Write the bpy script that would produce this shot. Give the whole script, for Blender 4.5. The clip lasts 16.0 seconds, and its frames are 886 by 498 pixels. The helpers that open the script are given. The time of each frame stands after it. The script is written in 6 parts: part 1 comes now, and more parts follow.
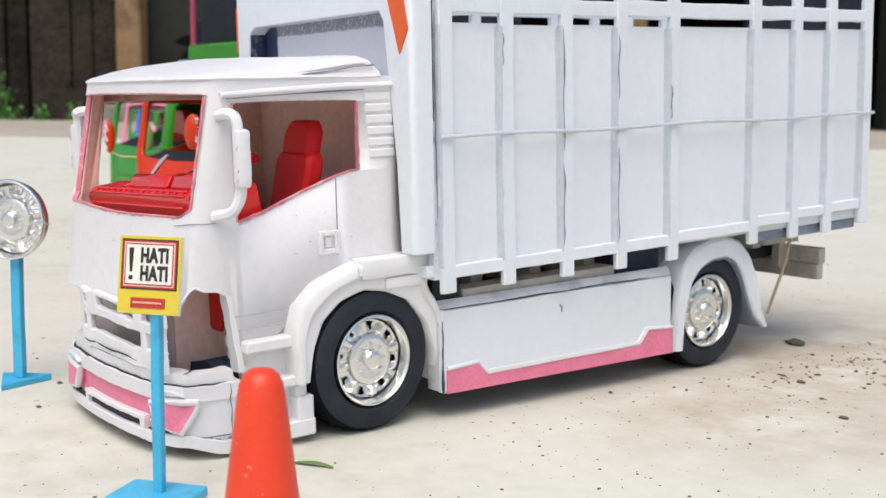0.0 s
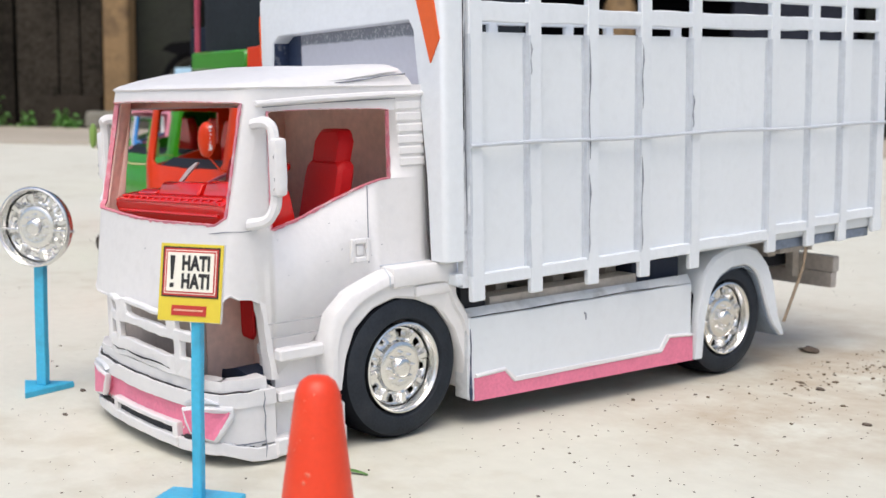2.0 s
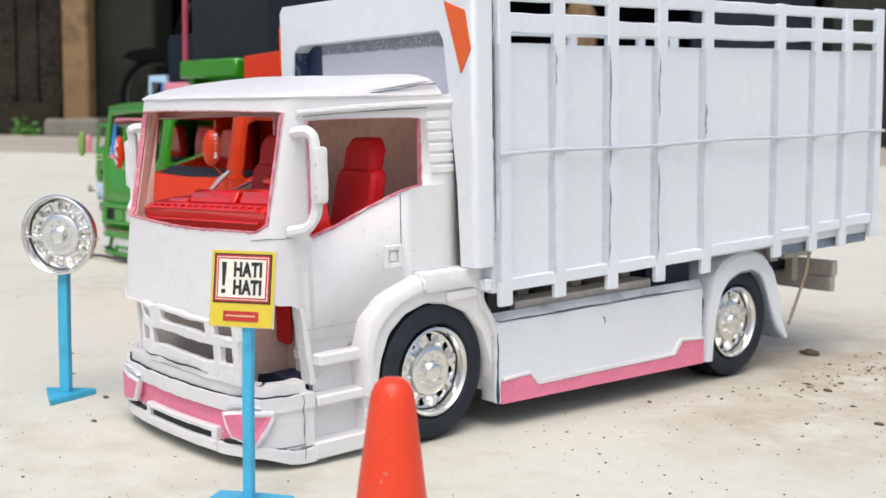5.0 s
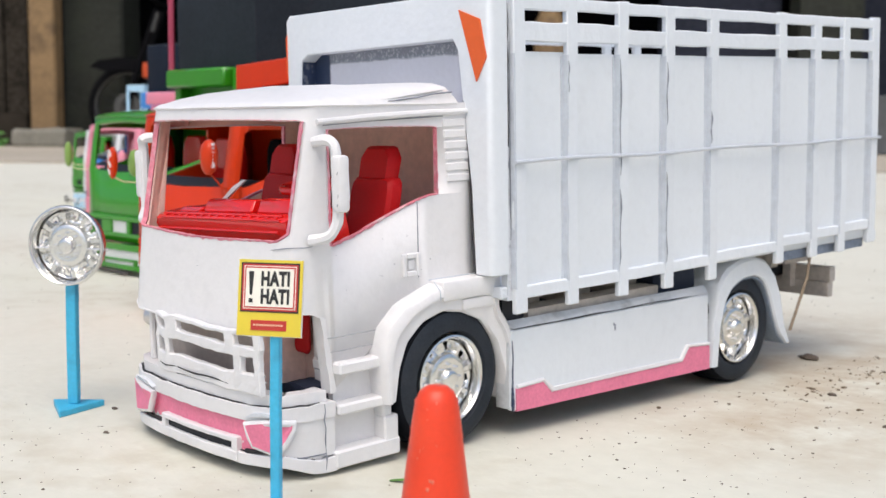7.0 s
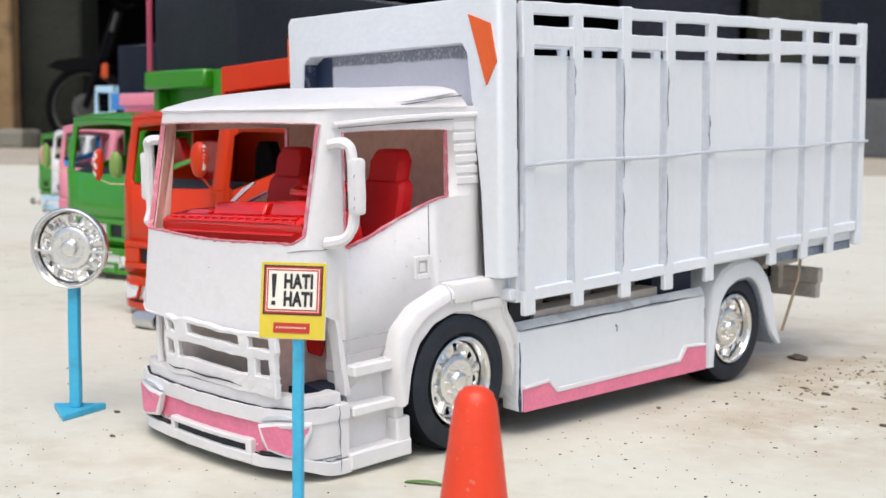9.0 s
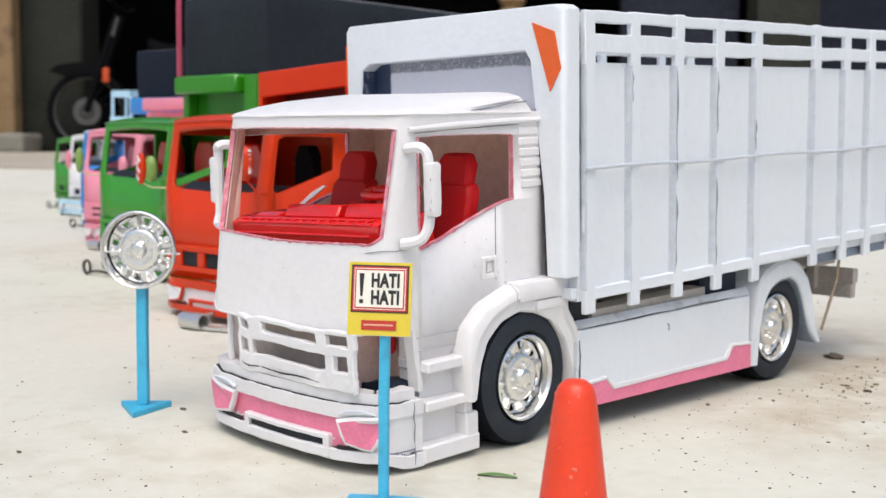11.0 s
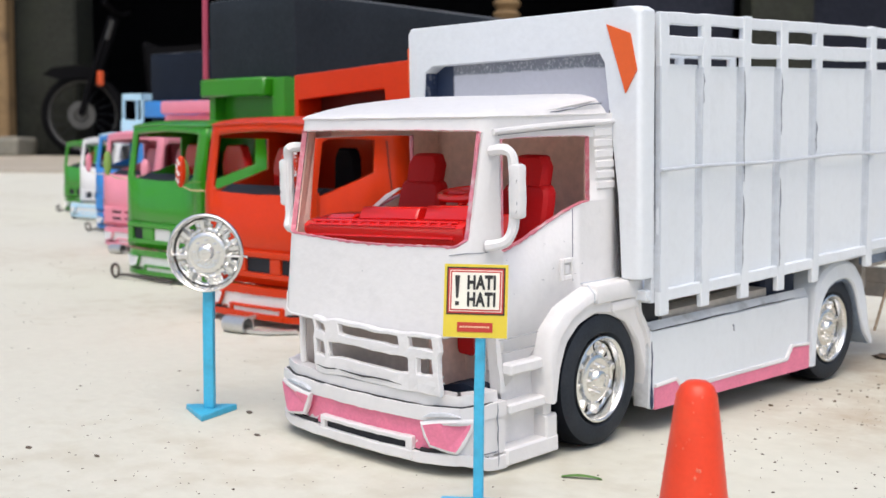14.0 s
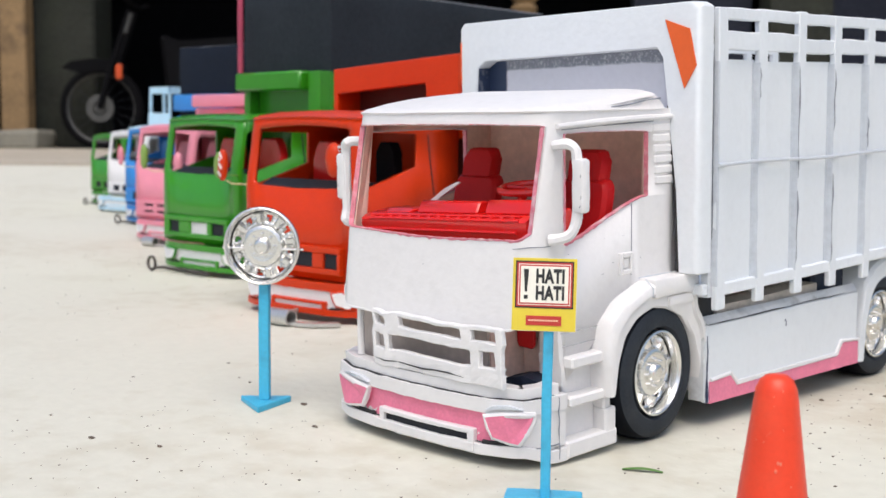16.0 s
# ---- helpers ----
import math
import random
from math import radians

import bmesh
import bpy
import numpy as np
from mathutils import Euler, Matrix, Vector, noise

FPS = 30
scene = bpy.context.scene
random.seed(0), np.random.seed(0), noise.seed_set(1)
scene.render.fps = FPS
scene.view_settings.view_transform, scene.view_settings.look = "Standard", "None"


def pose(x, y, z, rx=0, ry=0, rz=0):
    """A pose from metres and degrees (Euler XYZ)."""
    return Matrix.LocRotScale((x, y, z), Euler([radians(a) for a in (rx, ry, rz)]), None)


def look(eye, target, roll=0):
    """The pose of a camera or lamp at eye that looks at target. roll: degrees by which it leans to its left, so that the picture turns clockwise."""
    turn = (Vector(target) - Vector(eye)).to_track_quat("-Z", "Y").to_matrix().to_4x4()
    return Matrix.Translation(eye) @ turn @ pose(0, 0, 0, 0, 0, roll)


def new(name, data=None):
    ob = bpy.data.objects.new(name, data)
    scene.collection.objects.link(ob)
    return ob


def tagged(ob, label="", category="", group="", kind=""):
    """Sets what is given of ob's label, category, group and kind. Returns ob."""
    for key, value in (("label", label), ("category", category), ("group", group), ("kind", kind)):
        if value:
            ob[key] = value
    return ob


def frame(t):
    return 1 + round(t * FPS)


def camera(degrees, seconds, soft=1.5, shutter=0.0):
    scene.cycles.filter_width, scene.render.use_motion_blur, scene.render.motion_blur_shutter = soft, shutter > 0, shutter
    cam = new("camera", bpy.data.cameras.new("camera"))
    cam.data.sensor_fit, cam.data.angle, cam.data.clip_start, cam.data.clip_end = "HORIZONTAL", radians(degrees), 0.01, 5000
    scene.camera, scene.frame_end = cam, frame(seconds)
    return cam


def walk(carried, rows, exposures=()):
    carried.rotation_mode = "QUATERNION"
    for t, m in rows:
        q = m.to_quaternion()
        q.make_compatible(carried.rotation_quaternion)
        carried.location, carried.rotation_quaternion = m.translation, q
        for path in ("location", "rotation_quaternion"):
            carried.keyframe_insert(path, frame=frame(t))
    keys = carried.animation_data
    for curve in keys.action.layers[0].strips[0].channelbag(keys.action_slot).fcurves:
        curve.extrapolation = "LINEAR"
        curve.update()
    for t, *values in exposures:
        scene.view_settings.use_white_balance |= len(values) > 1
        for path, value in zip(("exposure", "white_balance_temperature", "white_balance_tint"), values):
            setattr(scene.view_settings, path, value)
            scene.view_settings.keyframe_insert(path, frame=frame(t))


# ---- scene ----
cam = camera(41.7, 16.0)
PATH = [
    (0, (0.39215, -0.27974, 0.13417), (-1.18045, 0.93194, -0.10827), 0.64),
    (0.5, (0.39007, -0.28531, 0.13525), (-1.18415, 0.92450, -0.10590), 0.72),
    (1, (0.38760, -0.28920, 0.13431), (-1.18244, 0.92829, -0.09525), 0.72),
    (1.5, (0.38542, -0.29250, 0.13412), (-1.17952, 0.93173, -0.09435), 0.71),
    (2, (0.38284, -0.29564, 0.13438), (-1.17567, 0.93666, -0.09473), 0.78),
    (2.5, (0.38119, -0.29988, 0.13501), (-1.16191, 0.95260, -0.08888), 0.93),
    (3, (0.37947, -0.30368, 0.13441), (-1.15585, 0.95891, -0.08619), 0.79),
    (3.5, (0.37821, -0.30928, 0.13415), (-1.15674, 0.95390, -0.08564), 0.77),
    (4, (0.37597, -0.31450, 0.13452), (-1.15368, 0.95527, -0.08428), 0.77),
    (6.5, (0.36281, -0.33839, 0.13426), (-1.12638, 0.98105, -0.06914), 0.65),
    (7, (0.35928, -0.34076, 0.13414), (-1.12126, 0.98892, -0.06578), 0.58),
    (7.5, (0.35819, -0.34139, 0.13473), (-1.11607, 0.99471, -0.06872), 0.69),
    (8, (0.35350, -0.34600, 0.13411), (-1.09843, 1.01451, -0.06815), 0.70),
    (8.5, (0.34963, -0.35291, 0.13466), (-1.08198, 1.02922, -0.06588), 0.73),
    (9, (0.34680, -0.35863, 0.13443), (-1.08563, 1.02329, -0.06165), 0.72),
    (11.5, (0.33532, -0.39954, 0.13447), (-1.08988, 0.99130, -0.05092), 0.61),
    (12, (0.33243, -0.40636, 0.13468), (-1.08660, 0.99136, -0.04623), 0.59),
    (12.5, (0.32706, -0.40997, 0.13464), (-1.08570, 0.99345, -0.05121), 0.53),
    (13, (0.31822, -0.40943, 0.13420), (-1.10321, 0.98520, -0.05161), 0.50),
    (13.5, (0.31419, -0.41352, 0.13398), (-1.10809, 0.98036, -0.05098), 0.50),
    (14, (0.31166, -0.41791, 0.13386), (-1.10577, 0.98086, -0.05141), 0.51),
    (14.5, (0.30807, -0.42271, 0.13433), (-1.11073, 0.97355, -0.05921), 0.49),
    (15, (0.30511, -0.42784, 0.13419), (-1.11555, 0.96719, -0.05460), 0.51),
    (15.5, (0.30316, -0.43003, 0.13422), (-1.12586, 0.95602, -0.05754), 0.52),
    (16, (0.30034, -0.43428, 0.13393), (-1.13303, 0.94668, -0.06202), 0.66),
]
walk(cam, [(t, look(eye, target, roll)) for t, eye, target, roll in PATH])

# ---- light ----
world = bpy.data.worlds.new("overcast_sky")
scene.world = world
world.use_nodes = True
wn = world.node_tree.nodes
sky = wn.new("ShaderNodeTexSky")
sky.sky_type = "NISHITA"
sky.sun_disc = False
sky.sun_elevation = radians(62)
sky.sun_rotation = radians(138)
sky.air_density, sky.dust_density, sky.ozone_density = 1.0, 4.0, 1.0
world.node_tree.links.new(sky.outputs["Color"], wn["Background"].inputs["Color"])
wn["Background"].inputs["Strength"].default_value = 0.16
sun_data = bpy.data.lights.new("sun", "SUN")
sun_data.energy, sun_data.angle, sun_data.color = 1.5, radians(45), (1.0, 0.98, 0.95)
sun = new("sun", sun_data)
sun.matrix_world = look((0.90, -0.98, 3.0), (0, 0, 0))
cam.data.dof.use_dof = True
cam.data.dof.focus_distance, cam.data.dof.aperture_fstop = 0.45, cam.data.lens / 1.9
scene.view_settings.exposure = 0.08


# ---- materials ----
def material(name, colour, rough=0.5, metal=0.0, vary=0.12, big=30.0, small=400.0, bump=0.15, dirt=None, dirt_amount=0.0, dirt_scale=60.0, coat=0.0, spread=0.0, wavy=0.0, streak=(1, 1, 1)):
    """A surface with variation at two scales (per metre), fine relief and, if given, dirt in patches."""
    m = bpy.data.materials.new(name)
    m.use_nodes = True
    n, l = m.node_tree.nodes, m.node_tree.links
    b = n["Principled BSDF"]
    geo = n.new("ShaderNodeTexCoord")
    n1, n2 = n.new("ShaderNodeTexNoise"), n.new("ShaderNodeTexNoise")
    n1.inputs["Scale"].default_value, n2.inputs["Scale"].default_value = big, small
    n1.inputs["Detail"].default_value, n2.inputs["Detail"].default_value = 4, 3
    l.new(geo.outputs["Object"], n1.inputs["Vector"])
    l.new(geo.outputs["Object"], n2.inputs["Vector"])
    add = n.new("ShaderNodeMath")
    add.operation = "ADD"
    l.new(n1.outputs["Fac"], add.inputs[0])
    l.new(n2.outputs["Fac"], add.inputs[1])
    ramp = n.new("ShaderNodeMapRange")
    ramp.inputs["From Min"].default_value, ramp.inputs["From Max"].default_value = 0.6, 1.4
    ramp.inputs["To Min"].default_value, ramp.inputs["To Max"].default_value = 1 - vary, 1 + vary
    l.new(add.outputs[0], ramp.inputs["Value"])
    mul = n.new("ShaderNodeVectorMath")
    mul.operation = "SCALE"
    mul.inputs[0].default_value = colour
    out = ramp.outputs["Result"]
    if spread:
        info, rnd, mm = n.new("ShaderNodeObjectInfo"), n.new("ShaderNodeMapRange"), n.new("ShaderNodeMath")
        rnd.inputs["To Min"].default_value, rnd.inputs["To Max"].default_value = 1 - spread, 1 + spread
        mm.operation = "MULTIPLY"
        l.new(info.outputs["Random"], rnd.inputs["Value"])
        l.new(rnd.outputs["Result"], mm.inputs[0])
        l.new(out, mm.inputs[1])
        out = mm.outputs[0]
    l.new(out, mul.inputs["Scale"])
    col = mul.outputs["Vector"]
    if dirt:
        n3, r3, mix = n.new("ShaderNodeTexNoise"), n.new("ShaderNodeValToRGB"), n.new("ShaderNodeMix")
        n3.inputs["Scale"].default_value, n3.inputs["Detail"].default_value = dirt_scale, 6
        l.new(geo.outputs["Object"], n3.inputs["Vector"])
        r3.color_ramp.elements[0].position, r3.color_ramp.elements[1].position = 0.52, 0.72
        mix.data_type = "RGBA"
        amount = n.new("ShaderNodeMath")
        amount.operation = "MULTIPLY"
        amount.inputs[1].default_value = dirt_amount
        l.new(n3.outputs["Fac"], r3.inputs["Fac"])
        l.new(r3.outputs["Color"], amount.inputs[0])
        l.new(amount.outputs[0], mix.inputs["Factor"])
        l.new(col, mix.inputs["A"])
        mix.inputs["B"].default_value = (*dirt, 1)
        col = mix.outputs["Result"]
    l.new(col, b.inputs["Base Color"])
    b.inputs["Roughness"].default_value, b.inputs["Metallic"].default_value = rough, metal
    b.inputs["Coat Weight"].default_value = coat
    if bump:
        bp = n.new("ShaderNodeBump")
        bp.inputs["Strength"].default_value, bp.inputs["Distance"].default_value = bump, 0.3 / small
        l.new(n2.outputs["Fac"], bp.inputs["Height"])
        last = bp.outputs["Normal"]
        if wavy:
            mp, n4, b2 = n.new("ShaderNodeMapping"), n.new("ShaderNodeTexNoise"), n.new("ShaderNodeBump")
            mp.inputs["Scale"].default_value = streak
            n4.inputs["Scale"].default_value, n4.inputs["Detail"].default_value = 110, 3
            b2.inputs["Strength"].default_value, b2.inputs["Distance"].default_value = wavy, 0.0010
            l.new(geo.outputs["Object"], mp.inputs["Vector"])
            l.new(mp.outputs["Vector"], n4.inputs["Vector"])
            l.new(n4.outputs["Fac"], b2.inputs["Height"])
            l.new(last, b2.inputs["Normal"])
            last = b2.outputs["Normal"]
        l.new(last, b.inputs["Normal"])
    return m


CAB_WHITE = material("brushed_white_paint", (0.745, 0.735, 0.735), 0.38, vary=0.03, big=40, small=420, bump=0.16, dirt=(0.40, 0.40, 0.41), dirt_amount=0.11, dirt_scale=210, wavy=0.15, streak=(1, 0.7, 1.6))
BED_WHITE = material("pale_board_paint", (0.72, 0.755, 0.79), 0.5, vary=0.035, big=25, small=350, bump=0.2, dirt=(0.46, 0.49, 0.53), dirt_amount=0.09, dirt_scale=110, spread=0.015, wavy=0.22, streak=(1, 2.2, 0.5))
BOARD_PALE = material("pale_grey_board", (0.71, 0.745, 0.775), 0.55, vary=0.02, big=18, small=300, bump=0.12, dirt=(0.50, 0.52, 0.54), dirt_amount=0.10, dirt_scale=140, spread=0.015, wavy=0.10, streak=(1, 1.5, 0.4))
SMUDGED = material("smudged_white_board", (0.62, 0.64, 0.66), 0.55, vary=0.08, big=60, small=400, bump=0.4, dirt=(0.30, 0.30, 0.30), dirt_amount=0.7, dirt_scale=90)
JOINT = material("blue_grey_strip", (0.555, 0.592, 0.64), 0.7, vary=0.09, big=150, small=500)
POST_PALE = material("pale_post_paint", (0.71, 0.745, 0.78), 0.5, vary=0.03, big=25, small=350, bump=0.2, dirt=(0.48, 0.51, 0.55), dirt_amount=0.10, dirt_scale=110, spread=0.02, wavy=0.2, streak=(1, 2.2, 0.5))
GLUE_AND_SHADE = material("glue_and_recess_shade", (0.62, 0.645, 0.68), 0.5, vary=0.1, big=120, small=700, bump=0.4, dirt=(0.20, 0.22, 0.27), dirt_amount=0.8, dirt_scale=190)
SILVER = material("silver_pipe_metal", (0.62, 0.62, 0.61), 0.32, 0.8, vary=0.1)
RUST = material("rusty_wire", (0.09, 0.075, 0.065), 0.6, 0.5, vary=0.3)
CRACK_SHADE = material("crack_and_shade_black", (0.03, 0.03, 0.032), 0.9, vary=0.2)
GROOVE = material("grey_smudge_and_shadow", (0.20, 0.215, 0.25), 0.7, vary=0.5, big=150, small=900)
PINK = material("pink_paint", (0.78, 0.205, 0.32), 0.5, vary=0.12, big=120, small=700, bump=0.3)
PINK_EDGE = material("pink_brushed_edge", (0.66, 0.21, 0.27), 0.5, vary=0.3, big=250, small=1200, bump=0.6, dirt=(0.76, 0.62, 0.64), dirt_amount=0.85, dirt_scale=170)
RED = material("red_plastic", (0.72, 0.014, 0.012), 0.22, coat=0.35, vary=0.06, small=800, bump=0.05)
SEAT_RED = material("dull_red_plastic", (0.50, 0.009, 0.011), 0.45, vary=0.08, small=800, bump=0.08)
# Brown tint includes the red bounce inside the cab.
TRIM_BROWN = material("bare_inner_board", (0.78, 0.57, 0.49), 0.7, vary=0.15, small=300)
# Darker copy of the inner board: shade behind the grille, in its colour.
SHADE_BOARD = material("shaded_inner_board", (0.50, 0.43, 0.385), 0.7, vary=0.15, small=300)
STICKER = material("orange_sticker", (0.74, 0.11, 0.015), 0.45, vary=0.05)
RUBBER = material("black_rubber", (0.021, 0.026, 0.034), 0.6, vary=0.25, big=90, small=900, bump=0.3, dirt=(0.10, 0.09, 0.08), dirt_amount=0.08, dirt_scale=110)
TREAD = material("black_tread", (0.005, 0.006, 0.009), 0.8, vary=0.2, big=90, small=900, bump=0.3)
CHROME = material("chrome_plastic", (0.80, 0.795, 0.775), 0.27, 1.0, vary=0.04, small=500, bump=0.06)
DULL = material("dull_chrome", (0.10, 0.098, 0.095), 0.35, 0.9, vary=0.15)
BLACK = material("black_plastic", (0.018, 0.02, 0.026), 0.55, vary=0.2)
WOOD_GREY = material("weathered_wood", (0.47, 0.43, 0.39), 0.8, vary=0.22, big=60, small=350, bump=0.5)
STICK = material("bamboo_stick", (0.25, 0.19, 0.13), 0.7, vary=0.25)
WIRE = material("galvanised_wire", (0.58, 0.61, 0.65), 0.4, 0.15, vary=0.08)
CONE = material("orange_rubber", (0.74, 0.048, 0.011), 0.42, vary=0.07, big=60, small=700, bump=0.12, dirt=(0.80, 0.16, 0.08), dirt_amount=0.12, dirt_scale=90)
SCUFF = material("pale_rubber_scuff", (0.78, 0.20, 0.12), 0.6, vary=0.2)
MOULD_SHADE = material("moulding_shadow_grey", (0.42, 0.42, 0.43), 0.7, vary=0.25, big=150, small=900)
SIGN_BLUE = material("blue_painted_board", (0.052, 0.43, 0.66), 0.45, vary=0.14, big=60, small=600, bump=0.35, dirt=(0.04, 0.20, 0.34), dirt_amount=0.45, dirt_scale=150)
SIGN_YELLOW = material("yellow_print", (0.68, 0.54, 0.045), 0.4, vary=0.04)
SIGN_RED = material("red_print", (0.48, 0.035, 0.025), 0.4, vary=0.05)
SIGN_WHITE = material("white_print", (0.82, 0.80, 0.70), 0.4, vary=0.03)
SIGN_CREAM = material("cream_print", (0.78, 0.55, 0.36), 0.4, vary=0.05)
SIGN_BLACK = material("black_print", (0.02, 0.02, 0.02), 0.45, vary=0.05)


def sprayed_board():
    """Pale board with a dark blue-grey spray along its upper and far edge."""
    m = material("sprayed_board", (0.63, 0.64, 0.71), 0.5, vary=0.05, big=25, small=350, bump=0.2)
    n, l = m.node_tree.nodes, m.node_tree.links
    b = n["Principled BSDF"]
    old = b.inputs["Base Color"].links[0].from_socket
    co, sep, ns = n.new("ShaderNodeTexCoord"), n.new("ShaderNodeSeparateXYZ"), n.new("ShaderNodeTexNoise")
    ns.inputs["Scale"].default_value, ns.inputs["Detail"].default_value = 70, 7
    l.new(co.outputs["Object"], sep.inputs[0])
    l.new(co.outputs["Object"], ns.inputs["Vector"])
    def calc(op, a, c):
        k = n.new("ShaderNodeMath")
        k.operation = op
        for i, v in enumerate((a, c)):
            if isinstance(v, (int, float)):
                k.inputs[i].default_value = v
            else:
                l.new(v, k.inputs[i])
        return k.outputs[0]
    fine = n.new("ShaderNodeTexNoise")
    fine.inputs["Scale"].default_value, fine.inputs["Detail"].default_value = 800, 4
    l.new(co.outputs["Object"], fine.inputs["Vector"])
    ragged_edge = calc("MULTIPLY", calc("SUBTRACT", ns.outputs["Fac"], 0.5), 2.6)
    def layer(value, below, dark):
        clamp, mix = n.new("ShaderNodeClamp"), n.new("ShaderNodeMix")
        l.new(calc("ADD", value, ragged_edge), clamp.inputs["Value"])
        mix.data_type = "RGBA"
        l.new(clamp.outputs[0], mix.inputs["Factor"])
        l.new(below, mix.inputs["A"])
        if isinstance(dark, tuple):
            mix.inputs["B"].default_value = dark
        else:
            l.new(dark, mix.inputs["B"])
        return mix.outputs["Result"]
    speck = n.new("ShaderNodeValToRGB")
    speck.color_ramp.elements[0].position, speck.color_ramp.elements[1].position = 0.50, 0.72
    speck.color_ramp.elements[0].color, speck.color_ramp.elements[1].color = (0.20, 0.215, 0.26, 1), (0.46, 0.48, 0.53, 1)
    l.new(fine.outputs["Fac"], speck.inputs["Fac"])
    strip = calc("MULTIPLY", calc("SUBTRACT", calc("SUBTRACT", sep.outputs["Z"], calc("MULTIPLY", sep.outputs["X"], 0.012)), 0.1672), 900.0)
    corner = calc("MULTIPLY", calc("SUBTRACT", -0.1085, sep.outputs["X"]), 700.0)
    col = layer(corner, layer(strip, old, speck.outputs["Color"]), (0.022, 0.038, 0.085, 1))
    l.new(col, b.inputs["Base Color"])
    return m


SPRAYED = sprayed_board()
WELL = material("navy_block", (0.010, 0.018, 0.042), 0.7, vary=0.2)
# Blue-grey colour carries the shade on the white mudguard's inner face.
GUARD_SHADE = material("shaded_guard_lining", (0.24, 0.29, 0.36), 0.7, vary=0.2, big=60, small=400)
NAVY_SPRAY = material("navy_spray", (0.022, 0.038, 0.085), 0.6, vary=0.3, big=120, small=600, dirt=(0.35, 0.37, 0.42), dirt_amount=0.6, dirt_scale=260)


def matt(*mats):
    """Takes nearly all sheen off surfaces that should stay dark."""
    for m in mats:
        m.node_tree.nodes["Principled BSDF"].inputs["Specular IOR Level"].default_value = 0.08


for dim, level in ((RUBBER, 0.22), (TREAD, 0.1), (BLACK, 0.25), (SEAT_RED, 0.2)):
    dim.node_tree.nodes["Principled BSDF"].inputs["Specular IOR Level"].default_value = level


# ---- mesh helpers ----
def flowing(points, n=4):
    """A smooth line through the points."""
    p = [Vector(q) for q in points]
    p = [2 * p[0] - p[1]] + p + [2 * p[-1] - p[-2]]
    out = []
    for a, b, c, d in zip(p, p[1:], p[2:], p[3:]):
        for k in range(n):
            t = k / n
            out.append(0.5 * (2 * b + (c - a) * t + (2 * a - 5 * b + 4 * c - d) * t * t + (3 * b - a - 3 * c + d) * t ** 3))
    return out + [p[-2]]


def part(name, bm, mat, parent=None, label="", smooth=False, mods=(), level=False):
    me = bpy.data.meshes.new(name)
    bmesh.ops.recalc_face_normals(bm, faces=bm.faces)
    bm.to_mesh(me)
    bm.free()
    me.materials.append(mat)
    if smooth:
        for p in me.polygons:
            p.use_smooth = True
        me.set_sharp_from_angle(angle=radians(38))
        if level:
            for e in me.edges:
                a, b = (me.vertices[v].co for v in e.vertices)
                if abs(a.z - b.z) < 0.004:
                    e.use_edge_sharp = True
    ob = new(name, me)
    if parent:
        ob.parent = parent
    for kind, values in mods:
        md = ob.modifiers.new(kind.lower(), kind)
        if kind == "SOLIDIFY":
            md.thickness, md.offset = values
        elif kind == "BEVEL":
            md.width, md.segments = values
            md.limit_method, md.angle_limit = "ANGLE", radians(35)
    if label:
        ob["label"] = label
    return ob


def thing(name, m, label, category, group="", kind=""):
    ob = new(name)
    ob.matrix_world = m
    return tagged(ob, label, category, group, kind)


def block(bm, lo, hi, bevel=0.0, segs=1):
    """A box between two corners."""
    made = bmesh.ops.create_cube(bm, size=1.0)["verts"]
    for v in made:
        v.co = Vector([lo[i] + (hi[i] - lo[i]) * (v.co[i] + 0.5) for i in range(3)])
    if bevel:
        bmesh.ops.bevel(bm, geom=list({e for v in made for e in v.link_edges}), offset=bevel, segments=segs, affect="EDGES", profile=0.5)
    return bm


def boxes(*items, bevel=0.0, segs=1):
    bm = bmesh.new()
    for lo, hi in items:
        block(bm, lo, hi, bevel, segs)
    return bm


def prism(pts, axis, a, b, bevel=0.0, bm=None):
    """A polygon given in the two other axes (in order), pushed from a to b along axis."""
    bm = bm or bmesh.new()
    def place(p, v):
        return {"x": (v, p[0], p[1]), "y": (p[0], v, p[1]), "z": (p[0], p[1], v)}[axis]
    low = [bm.verts.new(place(p, a)) for p in pts]
    high = [bm.verts.new(place(p, b)) for p in pts]
    faces = [bm.faces.new(low), bm.faces.new(list(reversed(high)))]
    for i in range(len(pts)):
        j = (i + 1) % len(pts)
        faces.append(bm.faces.new((low[j], low[i], high[i], high[j])))
    if bevel:
        bmesh.ops.bevel(bm, geom=list({e for f in faces for e in f.edges}), offset=bevel, segments=1, affect="EDGES", profile=0.5)
    return bm


